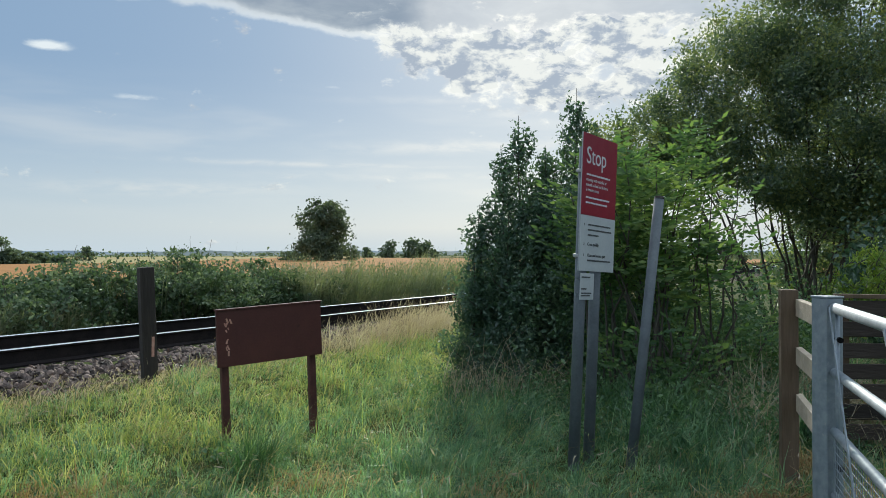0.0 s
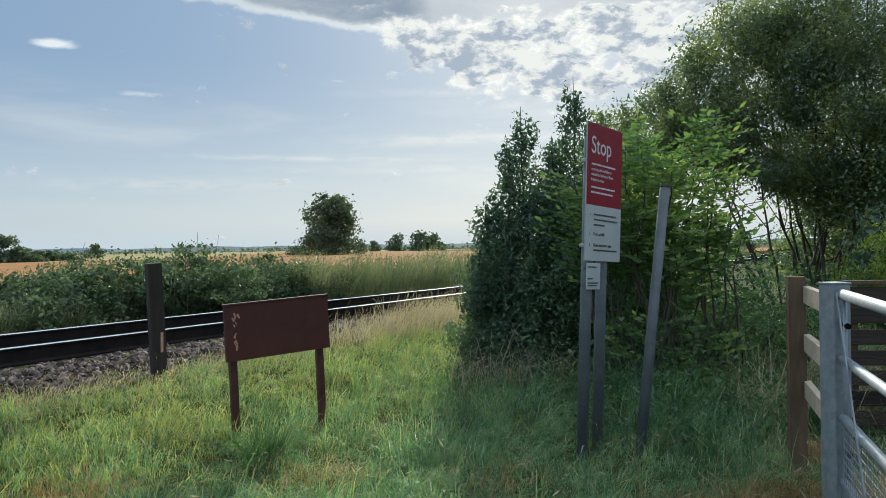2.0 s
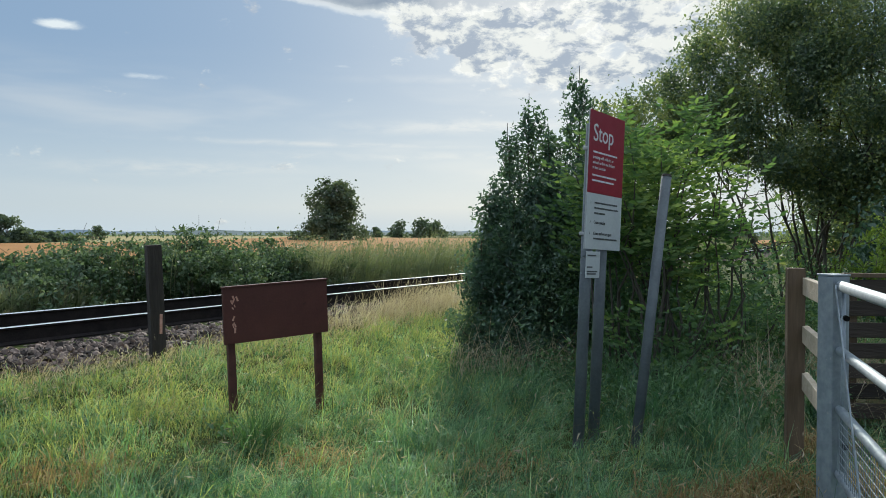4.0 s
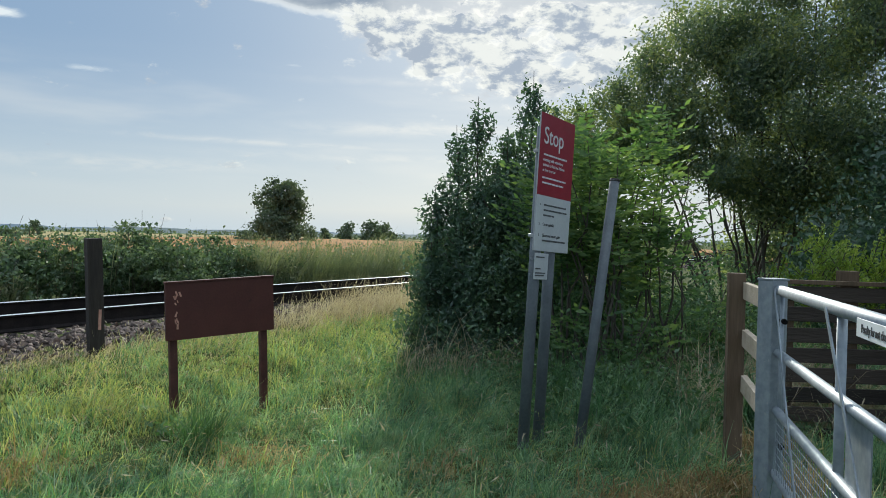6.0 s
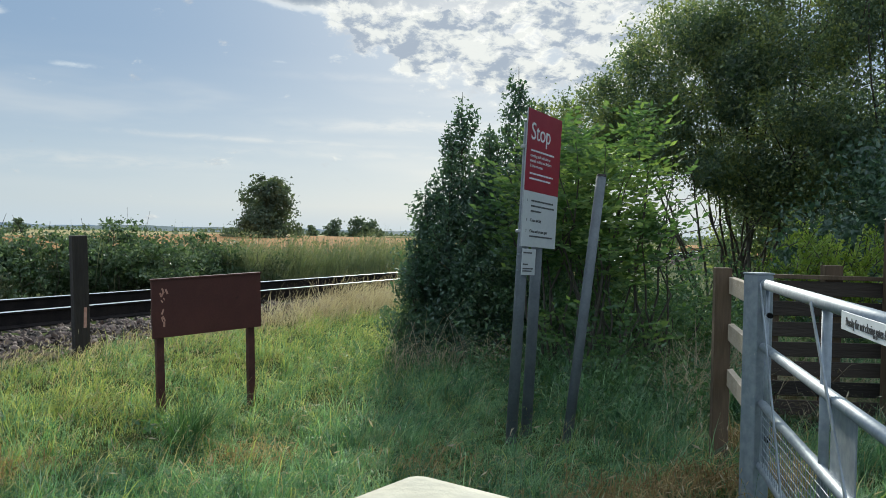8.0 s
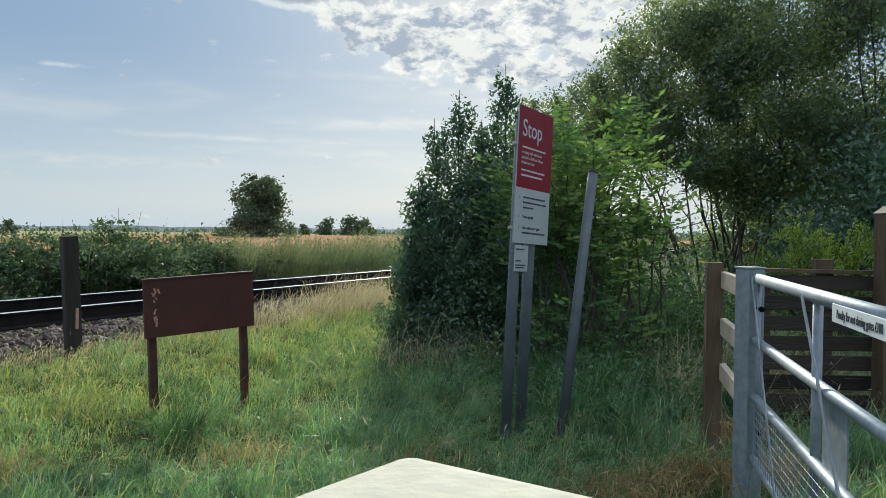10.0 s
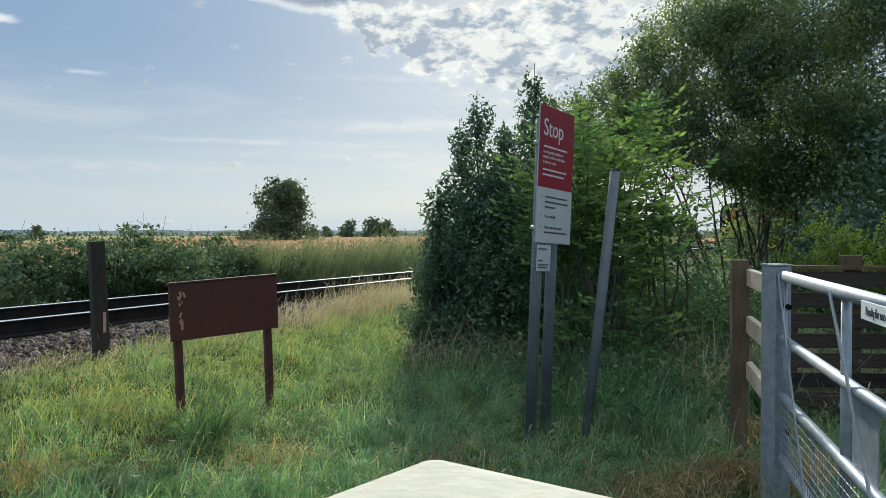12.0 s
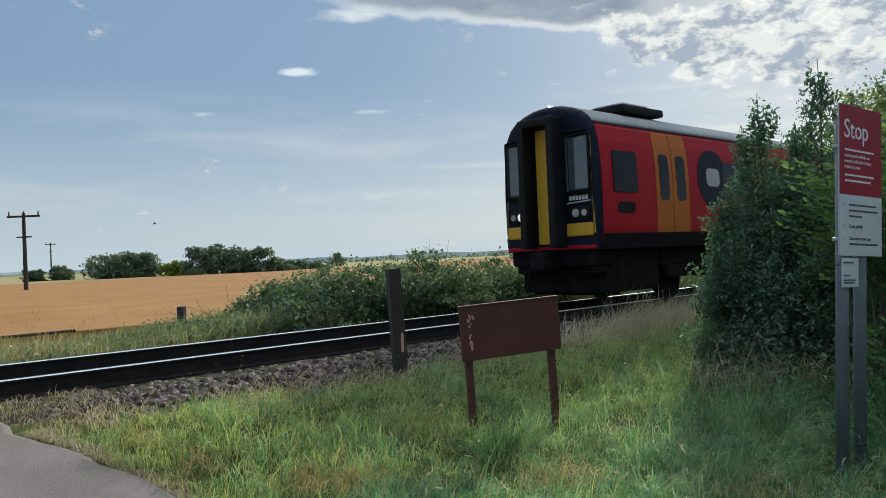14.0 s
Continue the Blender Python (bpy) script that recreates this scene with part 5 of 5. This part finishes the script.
    x, y = -1.50 + q[:, 0], 5.55 + q[:, 1] * 1.2
    P = np.stack([x, y, ground_z(x, y) - 0.01], 1)
    tus = blades(rng, P, 0.20 + 0.30 * rng.random(m), np.full(m, 0.006), (0.18 + q[:, 0] * 3.0, q[:, 1] * 3.0), 0.6, 0.2)
    single("grass_tussock", np_mesh("grass_tussock", *tus), M_WEED, "tall dark green grass tussock below the brown board", "grass", kind="stuff")
    # ripe stems with drooping heads
    x, y = field(17000, 4.0, 14.0, -48, 36)
    n = NX * x + NY * y
    keep = rng.random(len(x)) < 0.26 + 0.3 * smoothstep(-4.2, -6.2, n)
    x, y = x[keep], y[keep]
    k = len(x)
    P = np.stack([x, y, ground_z(x, y)], 1)
    H = 0.24 + 0.26 * rng.random(k)
    st = blades(rng, P, H, np.full(k, 0.0035), (0.55, -0.08), 0.7, 0.3)
    tips = st[0].reshape(-1, 6, 3)[:, 5]
    hd = leaves(rng, tips, 0.05, 0.14, 0.2, 0.5)
    single("ripe_grass", np_mesh("ripe_grass", *st), M_GRASS_DRY, "dry straw-coloured grass stems", "grass", kind="stuff")
    single("seed_heads", np_mesh("seed_heads", *hd), M_FRINGE, "drooping pale seed heads of wild grass", "grass", kind="stuff")
    # dry fringe by the ballast
    s = 3 + 25 * rng.random(16000) ** 1.1
    nn = -6.75 + rng.normal(0, 0.34, 16000) - 0.35 * smoothstep(9, 13, s)
    x, y = NX * nn + SX * s, NY * nn + SY * s
    H = (0.07 + 0.36 * smoothstep(6.5, 10.5, s)) * (0.5 + rng.random(16000))
    single("ballast_fringe", np_mesh("ballast_fringe", *blades(rng, np.stack([x, y, ground_z(x, y) + 0.0], 1), H, np.full(16000, 0.006), (0.35, 0), 0.7, 0.35)), M_FRINGE, "pale dead grass along the ballast", "grass", kind="stuff")
    # matted brown patches
    V, F, o = [], [], 0
    cs = []
    for cx, cy, r, m in ((-3.6, 4.35, 0.25, 70), (-4.3, 4.55, 0.25, 60), (-5.0, 4.8, 0.25, 50), (2.0, 4.25, 0.36, 420), (1.45, 4.05, 0.42, 420), (2.45, 4.2, 0.35, 400), (0.35, 4.9, 0.34, 90), (-0.95, 4.75, 0.34, 170), (-2.6, 4.35, 0.34, 170), (-2.35, 4.5, 0.25, 90), (2.75, 5.2, 0.25, 400)):
        cs.append(np.stack([cx + rng.normal(0, r * 0.5, m), cy + rng.normal(0, r * 0.45, m)], 1))
    q = np.vstack(cs)
    P = np.stack([q[:, 0], q[:, 1], ground_z(q[:, 0], q[:, 1]) + 0.03 + 0.12 * rng.random(len(q))], 1)
    single("dead_grass", np_mesh("dead_grass", *blades(rng, P, 0.10 + 0.18 * rng.random(len(q)), np.full(len(q), 0.008), (0.2, -0.1), 0.9, 1.1)), M_THATCH, "matted brown dead grass by the gate post", "grass", kind="stuff")
    # straw and grit along the edge of the lane
    m = 4300
    nn = np.concatenate([rng.uniform(-7.0, -1.0, m - 900), rng.uniform(-8.1, -6.7, 900)])
    ed = 1.74 + 0.235 * np.minimum(nn + 5, 0) - 1.5 * smoothstep(-4.9, -3.0, nn)
    s = ed + np.concatenate([np.abs(rng.normal(0, 0.10, m - 900)) - 0.05, rng.random(900) * 1.1])
    x, y = NX * nn + SX * s, NY * nn + SY * s
    single("lane_fringe", np_mesh("lane_fringe", *blades(rng, np.stack([x, y, ground_z(x, y) + 0.005], 1), 0.05 + 0.10 * rng.random(m), np.full(m, 0.007), (0.2, 0), 0.8, 0.9)), M_FRINGE, "pale trampled straw along the edge of the lane", "grass", kind="stuff")
    # broad-leaved weeds under the shrubs and by the posts
    cs = []
    for cx, cy, r, h, m in ((2.0, 6.7, 0.8, 0.5, 2600), (3.0, 7.2, 0.9, 0.75, 3200), (1.4, 7.8, 0.8, 0.5, 2200), (3.9, 8.2, 0.9, 0.9, 3200), (2.9, 6.2, 0.5, 0.4, 1400), (-1.78, 5.75, 0.18, 0.12, 140), (4.6, 9.8, 1.2, 1.0, 3000), (0.2, 8.6, 0.6, 0.3, 900)):
        k2 = rng.normal(0, 1, (m, 2)) * r * 0.5
        z = np.abs(rng.normal(0, 0.5, m)) * h
        gx, gy = cx + k2[:, 0], cy + k2[:, 1]
        cs.append(np.stack([gx, gy, ground_z(gx, gy) + 0.05 + z], 1))
    C = np.vstack(cs)
    single("weeds", np_mesh("weeds", *leaves(rng, C, 0.048, 0.5, 0.6)), M_WEED, "nettles and broad-leaved weeds under the shrubs", "weeds", kind="stuff")
    # rank green grass below the hedge
    m = 9000
    cx, cy = rng.uniform(1.6, 4.6, m), rng.uniform(5.9, 8.8, m)
    cx = np.where(cy < 6.3, np.minimum(cx, 3.0), cx)
    P = np.stack([cx, cy, ground_z(cx, cy)], 1)
    tall = lump(cx, cy, 1.2, 90.0)
    single("rank_grass", np_mesh("rank_grass", *blades(rng, P, (0.25 + 0.6 * tall) * (0.6 + 0.6 * rng.random(m)), np.full(m, 0.009), (0.3, -0.1), 0.6, 0.4)), M_GRASS, "tall rank green grass below the saplings", "grass", kind="stuff")
    # tall arching grass in front of the hedge
    m = 2600
    cx = np.concatenate([rng.uniform(2.6, 4.4, m - 260), rng.uniform(-0.1, 1.5, 260)])
    cy = np.concatenate([rng.uniform(6.0, 8.2, m - 260), rng.uniform(8.0, 8.9, 260)])
    P = np.stack([cx, cy, ground_z(cx, cy)], 1)
    single("tall_grass", np_mesh("tall_grass", *blades(rng, P, 0.5 + 0.55 * rng.random(m), np.full(m, 0.007), (0.35, -0.1), 0.8, 0.6)), M_FRINGE, "tall arching straw-tipped grass under the shrubs", "grass", kind="stuff")


def build_poles():
    def pole(x, y, h, w):
        t = thing("telegraph_pole", "wooden electricity pole with a cross-arm in the field", "pole", "poles across the field")
        part("shaft", rod((x, y, -0.2), (x, y, h), 0.16, 0.11, 10), M_DARK_WOOD, t)
        a = math.radians(45)
        d = Vector((math.cos(a), math.sin(a) * 0.3, 0)).normalized()
        part("crossarm", box(w, 0.14, 0.14, 0.01, pose(x, y, h - 0.25, 0, 0, math.degrees(math.atan2(d.y, d.x)))), M_DARK_WOOD, t)
        for u in (-0.45, 0, 0.45):
            part("insulator", rod((x + d.x * w * u, y + d.y * w * u, h - 0.18), (x + d.x * w * u, y + d.y * w * u, h + 0.12), 0.06, 0.04, 8), M_INSUL, t)
        part("lower_arm", box(w * 0.5, 0.1, 0.1, 0.01, pose(x, y, h - 1.7, 0, 0, 10)), M_DARK_WOOD, t)
    a = math.radians(-45.4)
    pole(math.sin(a) * 62, math.cos(a) * 62 - 0.7, 5.75, 2.3)
    a = math.radians(-43.9)
    pole(math.sin(a) * 170, math.cos(a) * 170 - 0.7, 7.2, 2.0)


# ---- train ----
def side_profile(wide=0.87, top=3.76):
    """Half of a carriage's section: x outwards, z above the rail."""
    return [(x * wide, z * top / 3.76) for x, z in ((1.27, 1.05), (1.32, 1.45), (1.33, 2.1), (1.31, 2.6), (1.27, 3.0), (1.20, 3.27), (1.08, 3.45), (0.90, 3.58), (0.66, 3.67), (0.40, 3.73), (0.18, 3.753), (0.0, 3.76))]


def hull(y0, y1, z_lo, z_hi, grow=0.0):
    """Strip of the carriage's skin between two heights, both sides and roof as one sheet."""
    pr = side_profile()
    pts = [(x, z) for x, z in pr]
    zs = [p[1] for p in pts]
    xs = [p[0] for p in pts]
    inner = [(float(np.interp(z_lo, zs, xs)), z_lo)] + [p for p in pts if z_lo < p[1] < z_hi]
    if z_hi < 3.79:
        inner.append((float(np.interp(z_hi, zs, xs)), z_hi))
    else:
        inner.append((0.0, 3.80))
    return [(x + grow, z) for x, z in inner]


def skin(y0, y1, z_lo, z_hi, grow=0.0, thick=0.03):
    """Left and right skin strips (or a whole roof) as closed plates."""
    b = bmesh.new()
    half = hull(y0, y1, z_lo, z_hi, grow)
    chains = [[(x, z) for x, z in half] + [(-x, z) for x, z in half[-2::-1]]] if z_hi >= 3.79 else [half, [(-x, z) for x, z in half]]
    for ch in chains:
        a = [b.verts.new((x, y0, z)) for x, z in ch]
        c = [b.verts.new((x, y1, z)) for x, z in ch]
        for i in range(len(ch) - 1):
            b.faces.new((a[i], a[i + 1], c[i + 1], c[i]))
    bmesh.ops.recalc_face_normals(b, faces=b.faces)
    bmesh.ops.solidify(b, geom=b.faces[:], thickness=thick)
    return b


def side_plate(y0, y1, z0, z1, side, grow, r=0.06, thick=0.05):
    """A round-cornered plate that follows the curve of the carriage side."""
    pr = side_profile()
    zs, xs = [p[1] for p in pr], [p[0] for p in pr]
    b = bmesh.new()
    rows = []
    for i in range(19):
        z = z0 + (z1 - z0) * (0.5 - 0.5 * math.cos(math.pi * i / 18))
        c = max(z0 + r - z, z - z1 + r, 0.0)
        cut = r - math.sqrt(max(r * r - c * c, 0.0))
        x = float(np.interp(z, zs, xs)) + grow
        rows.append([b.verts.new((side * q, y, z)) for q, y in ((x, y0 + cut), (x, y1 - cut), (x - thick, y1 - cut), (x - thick, y0 + cut))])
    for p, q in zip(rows, rows[1:]):
        for j in range(4):
            b.faces.new((p[j], p[(j + 1) % 4], q[(j + 1) % 4], q[j]))
    b.faces.new(rows[0])
    b.faces.new(rows[-1])
    bmesh.ops.remove_doubles(b, verts=b.verts, dist=1e-5)
    bmesh.ops.recalc_face_normals(b, faces=b.faces)
    return b


def build_wheelset(bogie, y):
    for sd in (-0.75, 0.75):
        bm = rod((sd - 0.06, y, 0.42), (sd + 0.06, y, 0.42), 0.42, sides=24)
        rod((sd - 0.09 * (1 if sd < 0 else -1), y, 0.42), (sd + 0.02, y, 0.42), 0.45, sides=24, bm=bm)
        part("wheel", bm, M_T_UNDER, bogie)
    part("axle", rod((-0.9, y, 0.42), (0.9, y, 0.42), 0.08, sides=10), M_T_UNDER, bogie)


def build_car(train, y_front, length, cab):
    """One carriage hanging back from y_front; cab: with a driving end in front."""
    y0, y1 = y_front - length, y_front - (0.14 if cab else 0.0)
    car = part("carriage", skin(y0, y1, 1.18, 3.36, 0.0, 0.05), M_T_RED, train, "red carriage side")
    part("roof", skin(y0, y1, 3.35, 3.80, 0.012, 0.05), M_T_ROOF, car, "pale grey metal roof", smooth=True)
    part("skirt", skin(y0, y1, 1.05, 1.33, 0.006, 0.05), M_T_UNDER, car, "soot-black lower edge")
    part("floor", box(2.15, length - 0.7, 0.12, 0.01, pose(0, (y0 + y1) / 2, 1.08)), M_T_UNDER, car)
    part("gutter", skin(y0, y1, 3.33, 3.37, 0.02, 0.02), M_T_BLACK, car)
    # doors, windows and emblem of each side
    d1 = y_front - (2.5 if cab else 2.6)
    d2 = y0 + 3.0
    for sd in (-1, 1):
        for dy in (d1, d2):
            for q in (-0.31, 0.31):
                dr = part("door", side_plate(dy + q - 0.30, dy + q + 0.30, 1.20, 3.28, sd, 0.012, 0.04), M_T_ORANGE, car, "orange sliding door leaf")
                part("pane", side_plate(dy + q - 0.17, dy + q + 0.17, 1.95, 2.85, sd, 0.018, 0.10), M_T_GLASS, dr)
        if cab:
            part("cab_window", side_plate(y_front - 1.26, y_front - 0.48, 2.08, 2.84, sd, 0.015, 0.05), M_T_GLASS, car, "dark cab side window")
            part("step_recess", side_plate(y_front - 1.15, y_front - 0.60, 1.70, 1.90, sd, 0.010, 0.08), M_T_BLACK, car, "dark cab step recess")
            part("emblem", side_plate(y_front - 4.75, y_front - 3.5, 1.85, 3.05, sd, 0.008, 0.58), M_T_NAVY, car, "dark blue round emblem")
            part("emblem_mark", side_plate(y_front - 4.40, y_front - 3.85, 2.28, 2.66, sd, 0.013, 0.12), M_T_ROOF, car, "pale rounded mark on the emblem")
        y = (d1 - 2.0) if cab else d1 - 1.0
        while y - 1.3 > d2 + 0.9:
            part("window", side_plate(y - 1.45, y - 0.05, 2.0, 2.82, sd, 0.014, 0.09), M_T_GLASS, car, "dark tinted window")
            y -= 1.72
        part("band", side_plate(y0 + 0.05, y0 + 1.9, 1.25, 3.1, sd, 0.006, 0.05), M_T_ORANGE, car, "orange end panel")
    # underframe boxes
    part("equipment_box", box(2.0, 1.75, 0.80, 0.04, pose(0, y_front - 1.25, 0.64)), M_T_UNDER, car)
    rng = random.Random(5)
    y = y_front - 6.2
    while y > y0 + 5.6:
        ln = rng.uniform(1.0, 2.2)
        part("equipment_box", box(2.2, ln, 0.62, 0.04, pose(0, y - ln / 2, 0.72)), M_T_UNDER, car)
        y -= ln + 0.3
    for by in (y_front - 4.0, y0 + 3.6):
        bg = part("bogie", box(2.0, 3.6, 0.36, 0.04, pose(0, by, 0.84)), M_T_UNDER, car)
        for sd in (-1.0, 1.0):
            part("side_frame", box(0.12, 3.3, 0.24, 0.04, pose(sd, by, 0.55)), M_T_UNDER, bg)
            part("spring", rod((sd, by, 0.6), (sd, by, 1.0), 0.16, sides=12), M_T_UNDER, bg)
        build_wheelset(bg, by - 1.3)
        build_wheelset(bg, by + 1.3)
    # roof gear
    ys = y_front - 2.2 if cab else y_front - 4
    rf = part("roof_vent", box(0.95, 1.5, 0.16, 0.05, pose(-0.28, ys, 3.78)), M_T_BLACK, car, "dark roof unit")
    part("lid", box(0.7, 0.9, 0.08, 0.03, pose(-0.28, ys + 0.1, 3.88)), M_T_ROOF, rf)
    return car


def build_cab(train, yf):
    """Flat driving end with a recessed gangway door between two windscreens."""
    # end wall, bulging forward towards its middle and cut round the roof
    pr = side_profile(0.856)
    ring = [(x, z) for x, z in pr] + [(-x, z) for x, z in pr[-2::-1]]
    ring = [(x, max(z, 1.05)) for x, z in ring]
    b = bmesh.new()
    k = len(ring)
    rings = []
    for grow, dy, squash in ((1.012, -0.16, 1.003), (1.004, -0.11, 1.0), (0.985, -0.065, 0.992), (0.955, -0.035, 0.982), (0.915, -0.02, 0.968)):
        rings.append([b.verts.new((x * grow, yf + dy, 1.05 + (z - 1.05) * squash)) for x, z in ring])
    for r0, r1 in zip(rings, rings[1:]):
        for i in range(k - 1):
            b.faces.new((r0[i], r0[i + 1], r1[i + 1], r1[i]))
        b.faces.new((r0[k - 1], r0[0], r1[0], r1[k - 1]))
    front = rings[-1]
    b.faces.new(front)
    bmesh.ops.recalc_face_normals(b, faces=b.faces)
    cab = part("cab_end", b, M_T_NAVY, train, "dark blue driving end", smooth=False)
    for sd in (-1, 1):
        part("screen_surround", box(0.60, 0.02, 1.16, 0.06, pose(sd * 0.71, yf - 0.018, 2.62)), M_T_BLACK, cab, "black windscreen surround")
        part("windscreen", box(0.48, 0.02, 1.02, 0.05, pose(sd * 0.73, yf - 0.012, 2.62)), M_T_SCREEN, cab, "glass windscreen")
        part("yellow_panel", box(0.58, 0.03, 0.24, 0.03, pose(sd * 0.73, yf - 0.005, 1.42)), M_T_YELLOW, cab, "yellow warning panel")
        part("corner_strip", box(0.05, 0.03, 1.75, 0.01, pose(sd * 1.01, yf - 0.035, 2.22, 0, -1.5 * sd, 0)), M_T_YELLOW, cab, "thin yellow corner strip")
        part("headlamp_box", box(0.46, 0.04, 0.26, 0.04, pose(sd * 0.73, yf, 1.72)), M_T_BLACK, cab)
        part("headlamp", rod((sd * 0.66, yf + 0.01, 1.72), (sd * 0.66, yf + 0.032, 1.72), 0.075, sides=16), M_LAMP if sd > 0 else M_T_ROOF, cab, "round headlamp")
        part("tail_lamp", rod((sd * 0.85, yf + 0.01, 1.72), (sd * 0.85, yf + 0.03, 1.72), 0.06, sides=16), M_T_ROOF, cab)
        part("wiper", rod((sd * 0.6, yf + 0.02, 2.05), (sd * 0.95, yf + 0.02, 2.14), 0.012, sides=6), M_T_BLACK, cab)
        part("gangway_side", box(0.15, 0.36, 2.30, 0.03, pose(sd * 0.345, yf + 0.15, 2.25)), M_T_BLACK, cab, "black gangway rubber")
        part("buffer_plate", box(0.5, 0.3, 0.35, 0.05, pose(sd * 0.75, yf - 0.35, 0.78)), M_T_UNDER, cab)
    part("gangway_top", box(0.84, 0.36, 0.16, 0.05, pose(0, yf + 0.15, 3.44)), M_T_BLACK, cab, "black gangway rubber")
    part("gangway_door", box(0.42, 0.04, 2.15, 0.01, pose(0, yf + 0.02, 2.25)), M_T_YELLOW, cab, "yellow gangway door")
    bm = bmesh.new()
    for i in range(6):
        box(0.055, 0.004, 0.09, 0, pose(-0.55 - i * 0.072 + 0.0, yf + 0.012, 2.0), bm)
    part("number_bars", bm, M_SIGNWHITE, cab, "white painted bars")
    part("grab_rail", rod((-1.0, yf + 0.03, 1.93), (-0.48, yf + 0.03, 1.90), 0.012, sides=6), M_SIGNWHITE, cab)
    part("valance", box(2.1, 0.5, 0.36, 0.08, pose(0, yf - 0.35, 0.93)), M_T_UNDER, cab, "dark lower valance")
    part("red_strip", box(2.1, 0.06, 0.07, 0.02, pose(0, yf - 0.04, 1.10)), M_T_RED, cab, "thin red strip under the cab")
    cp = part("coupler", box(0.34, 0.55, 0.34, 0.06, pose(0, yf + 0.12, 0.86)), M_T_UNDER, cab, "dark automatic coupler")
    part("air_pipe", rod((0.35, yf + 0.05, 0.95), (0.42, yf + 0.12, 0.55), 0.03, sides=8), M_T_UNDER, cp)
    part("snow_plough", box(2.0, 0.12, 0.36, 0.04, pose(0, yf - 0.75, 0.36, 12, 0, 0)), M_T_UNDER, cab)


def build_train():
    t = thing("passenger_train", "red diesel passenger train with orange doors and a yellow end door", "train")
    build_cab(t, 0.0)
    y = 0.0
    for i in range(2):
        build_car(t, y, 22.6, i == 0)
        y -= 23.1
        if i < 1:
            part("gangway_bellows", box(1.3, 0.7, 2.4, 0.06, pose(0, y + 0.25, 2.2)), M_T_BLACK, t)
    return t


build_track()
build_big_trees()
build_shrubs()
build_far_trees()
build_lineside_plants()
build_grass()
def build_bird():
    t = thing("bird", "small dark bird flying over the wheat field", "bird")
    b = bmesh.new()
    bmesh.ops.create_uvsphere(b, u_segments=10, v_segments=6, radius=0.05)
    bmesh.ops.scale(b, vec=(0.8, 2.2, 0.8), verts=b.verts)
    part("body", b, M_T_BLACK, t)
    for sd in (-1, 1):
        o = [(0, 0.05), (sd * 0.10, 0.07), (sd * 0.24, -0.01), (sd * 0.10, -0.03), (0, -0.04)]
        part("wing", prism(o if sd > 0 else o[::-1], 0.008), M_T_BLACK, t, m=pose(0, 0, 0.02, 0, -sd * 18, 0))
    return t


build_poles()
bird = build_bird()
train = build_train()

TRAIN_TURN = math.degrees(math.atan2(-SY, -SX)) - 90
TRAIN_ROWS = [(0.0, 560.0), (6.0, 325.0), (11.0, 117.0), (12.0, 76.0), (12.4, 59.5), (12.7, 47.5), (13.0, 36.5), (13.3, 27.2), (13.6, 19.5), (13.8, 15.2), (14.0, 10.80)]


def motions():
    """The train runs in along the track."""
    rows = []
    for t, s in TRAIN_ROWS:
        x, y = ns(TRACK_N, s)
        rows.append((t, pose(x, y, RAIL_Z, 0, 0, TRAIN_TURN)))
    walk(train, rows)
    # wind in the shrubs and saplings, each rocking about its foot
    for i, (ob, x, y, deg) in enumerate(SWAY):
        foot = Matrix.Translation((x, y, float(ground_z(x, y))))
        rows = []
        for j in range(36):
            t = j * 0.4
            a = deg * (math.sin(2.1 * t + i * 1.7) + 0.6 * math.sin(4.7 * t + i * 0.9))
            b = deg * 0.5 * math.sin(2.9 * t + i * 2.3)
            rows.append((t, foot @ pose(0, 0, 0, b, a, 0) @ foot.inverted()))
        walk(ob, rows)
    walk(bird, [(t, pose(-37.9 + 7 * (t - 13.8), 45.9 + 5.5 * (t - 13.8), 5.3 - 3 * (t - 13.8), 0, 0, -52)) for t in (0, 7, 14)])


motions()
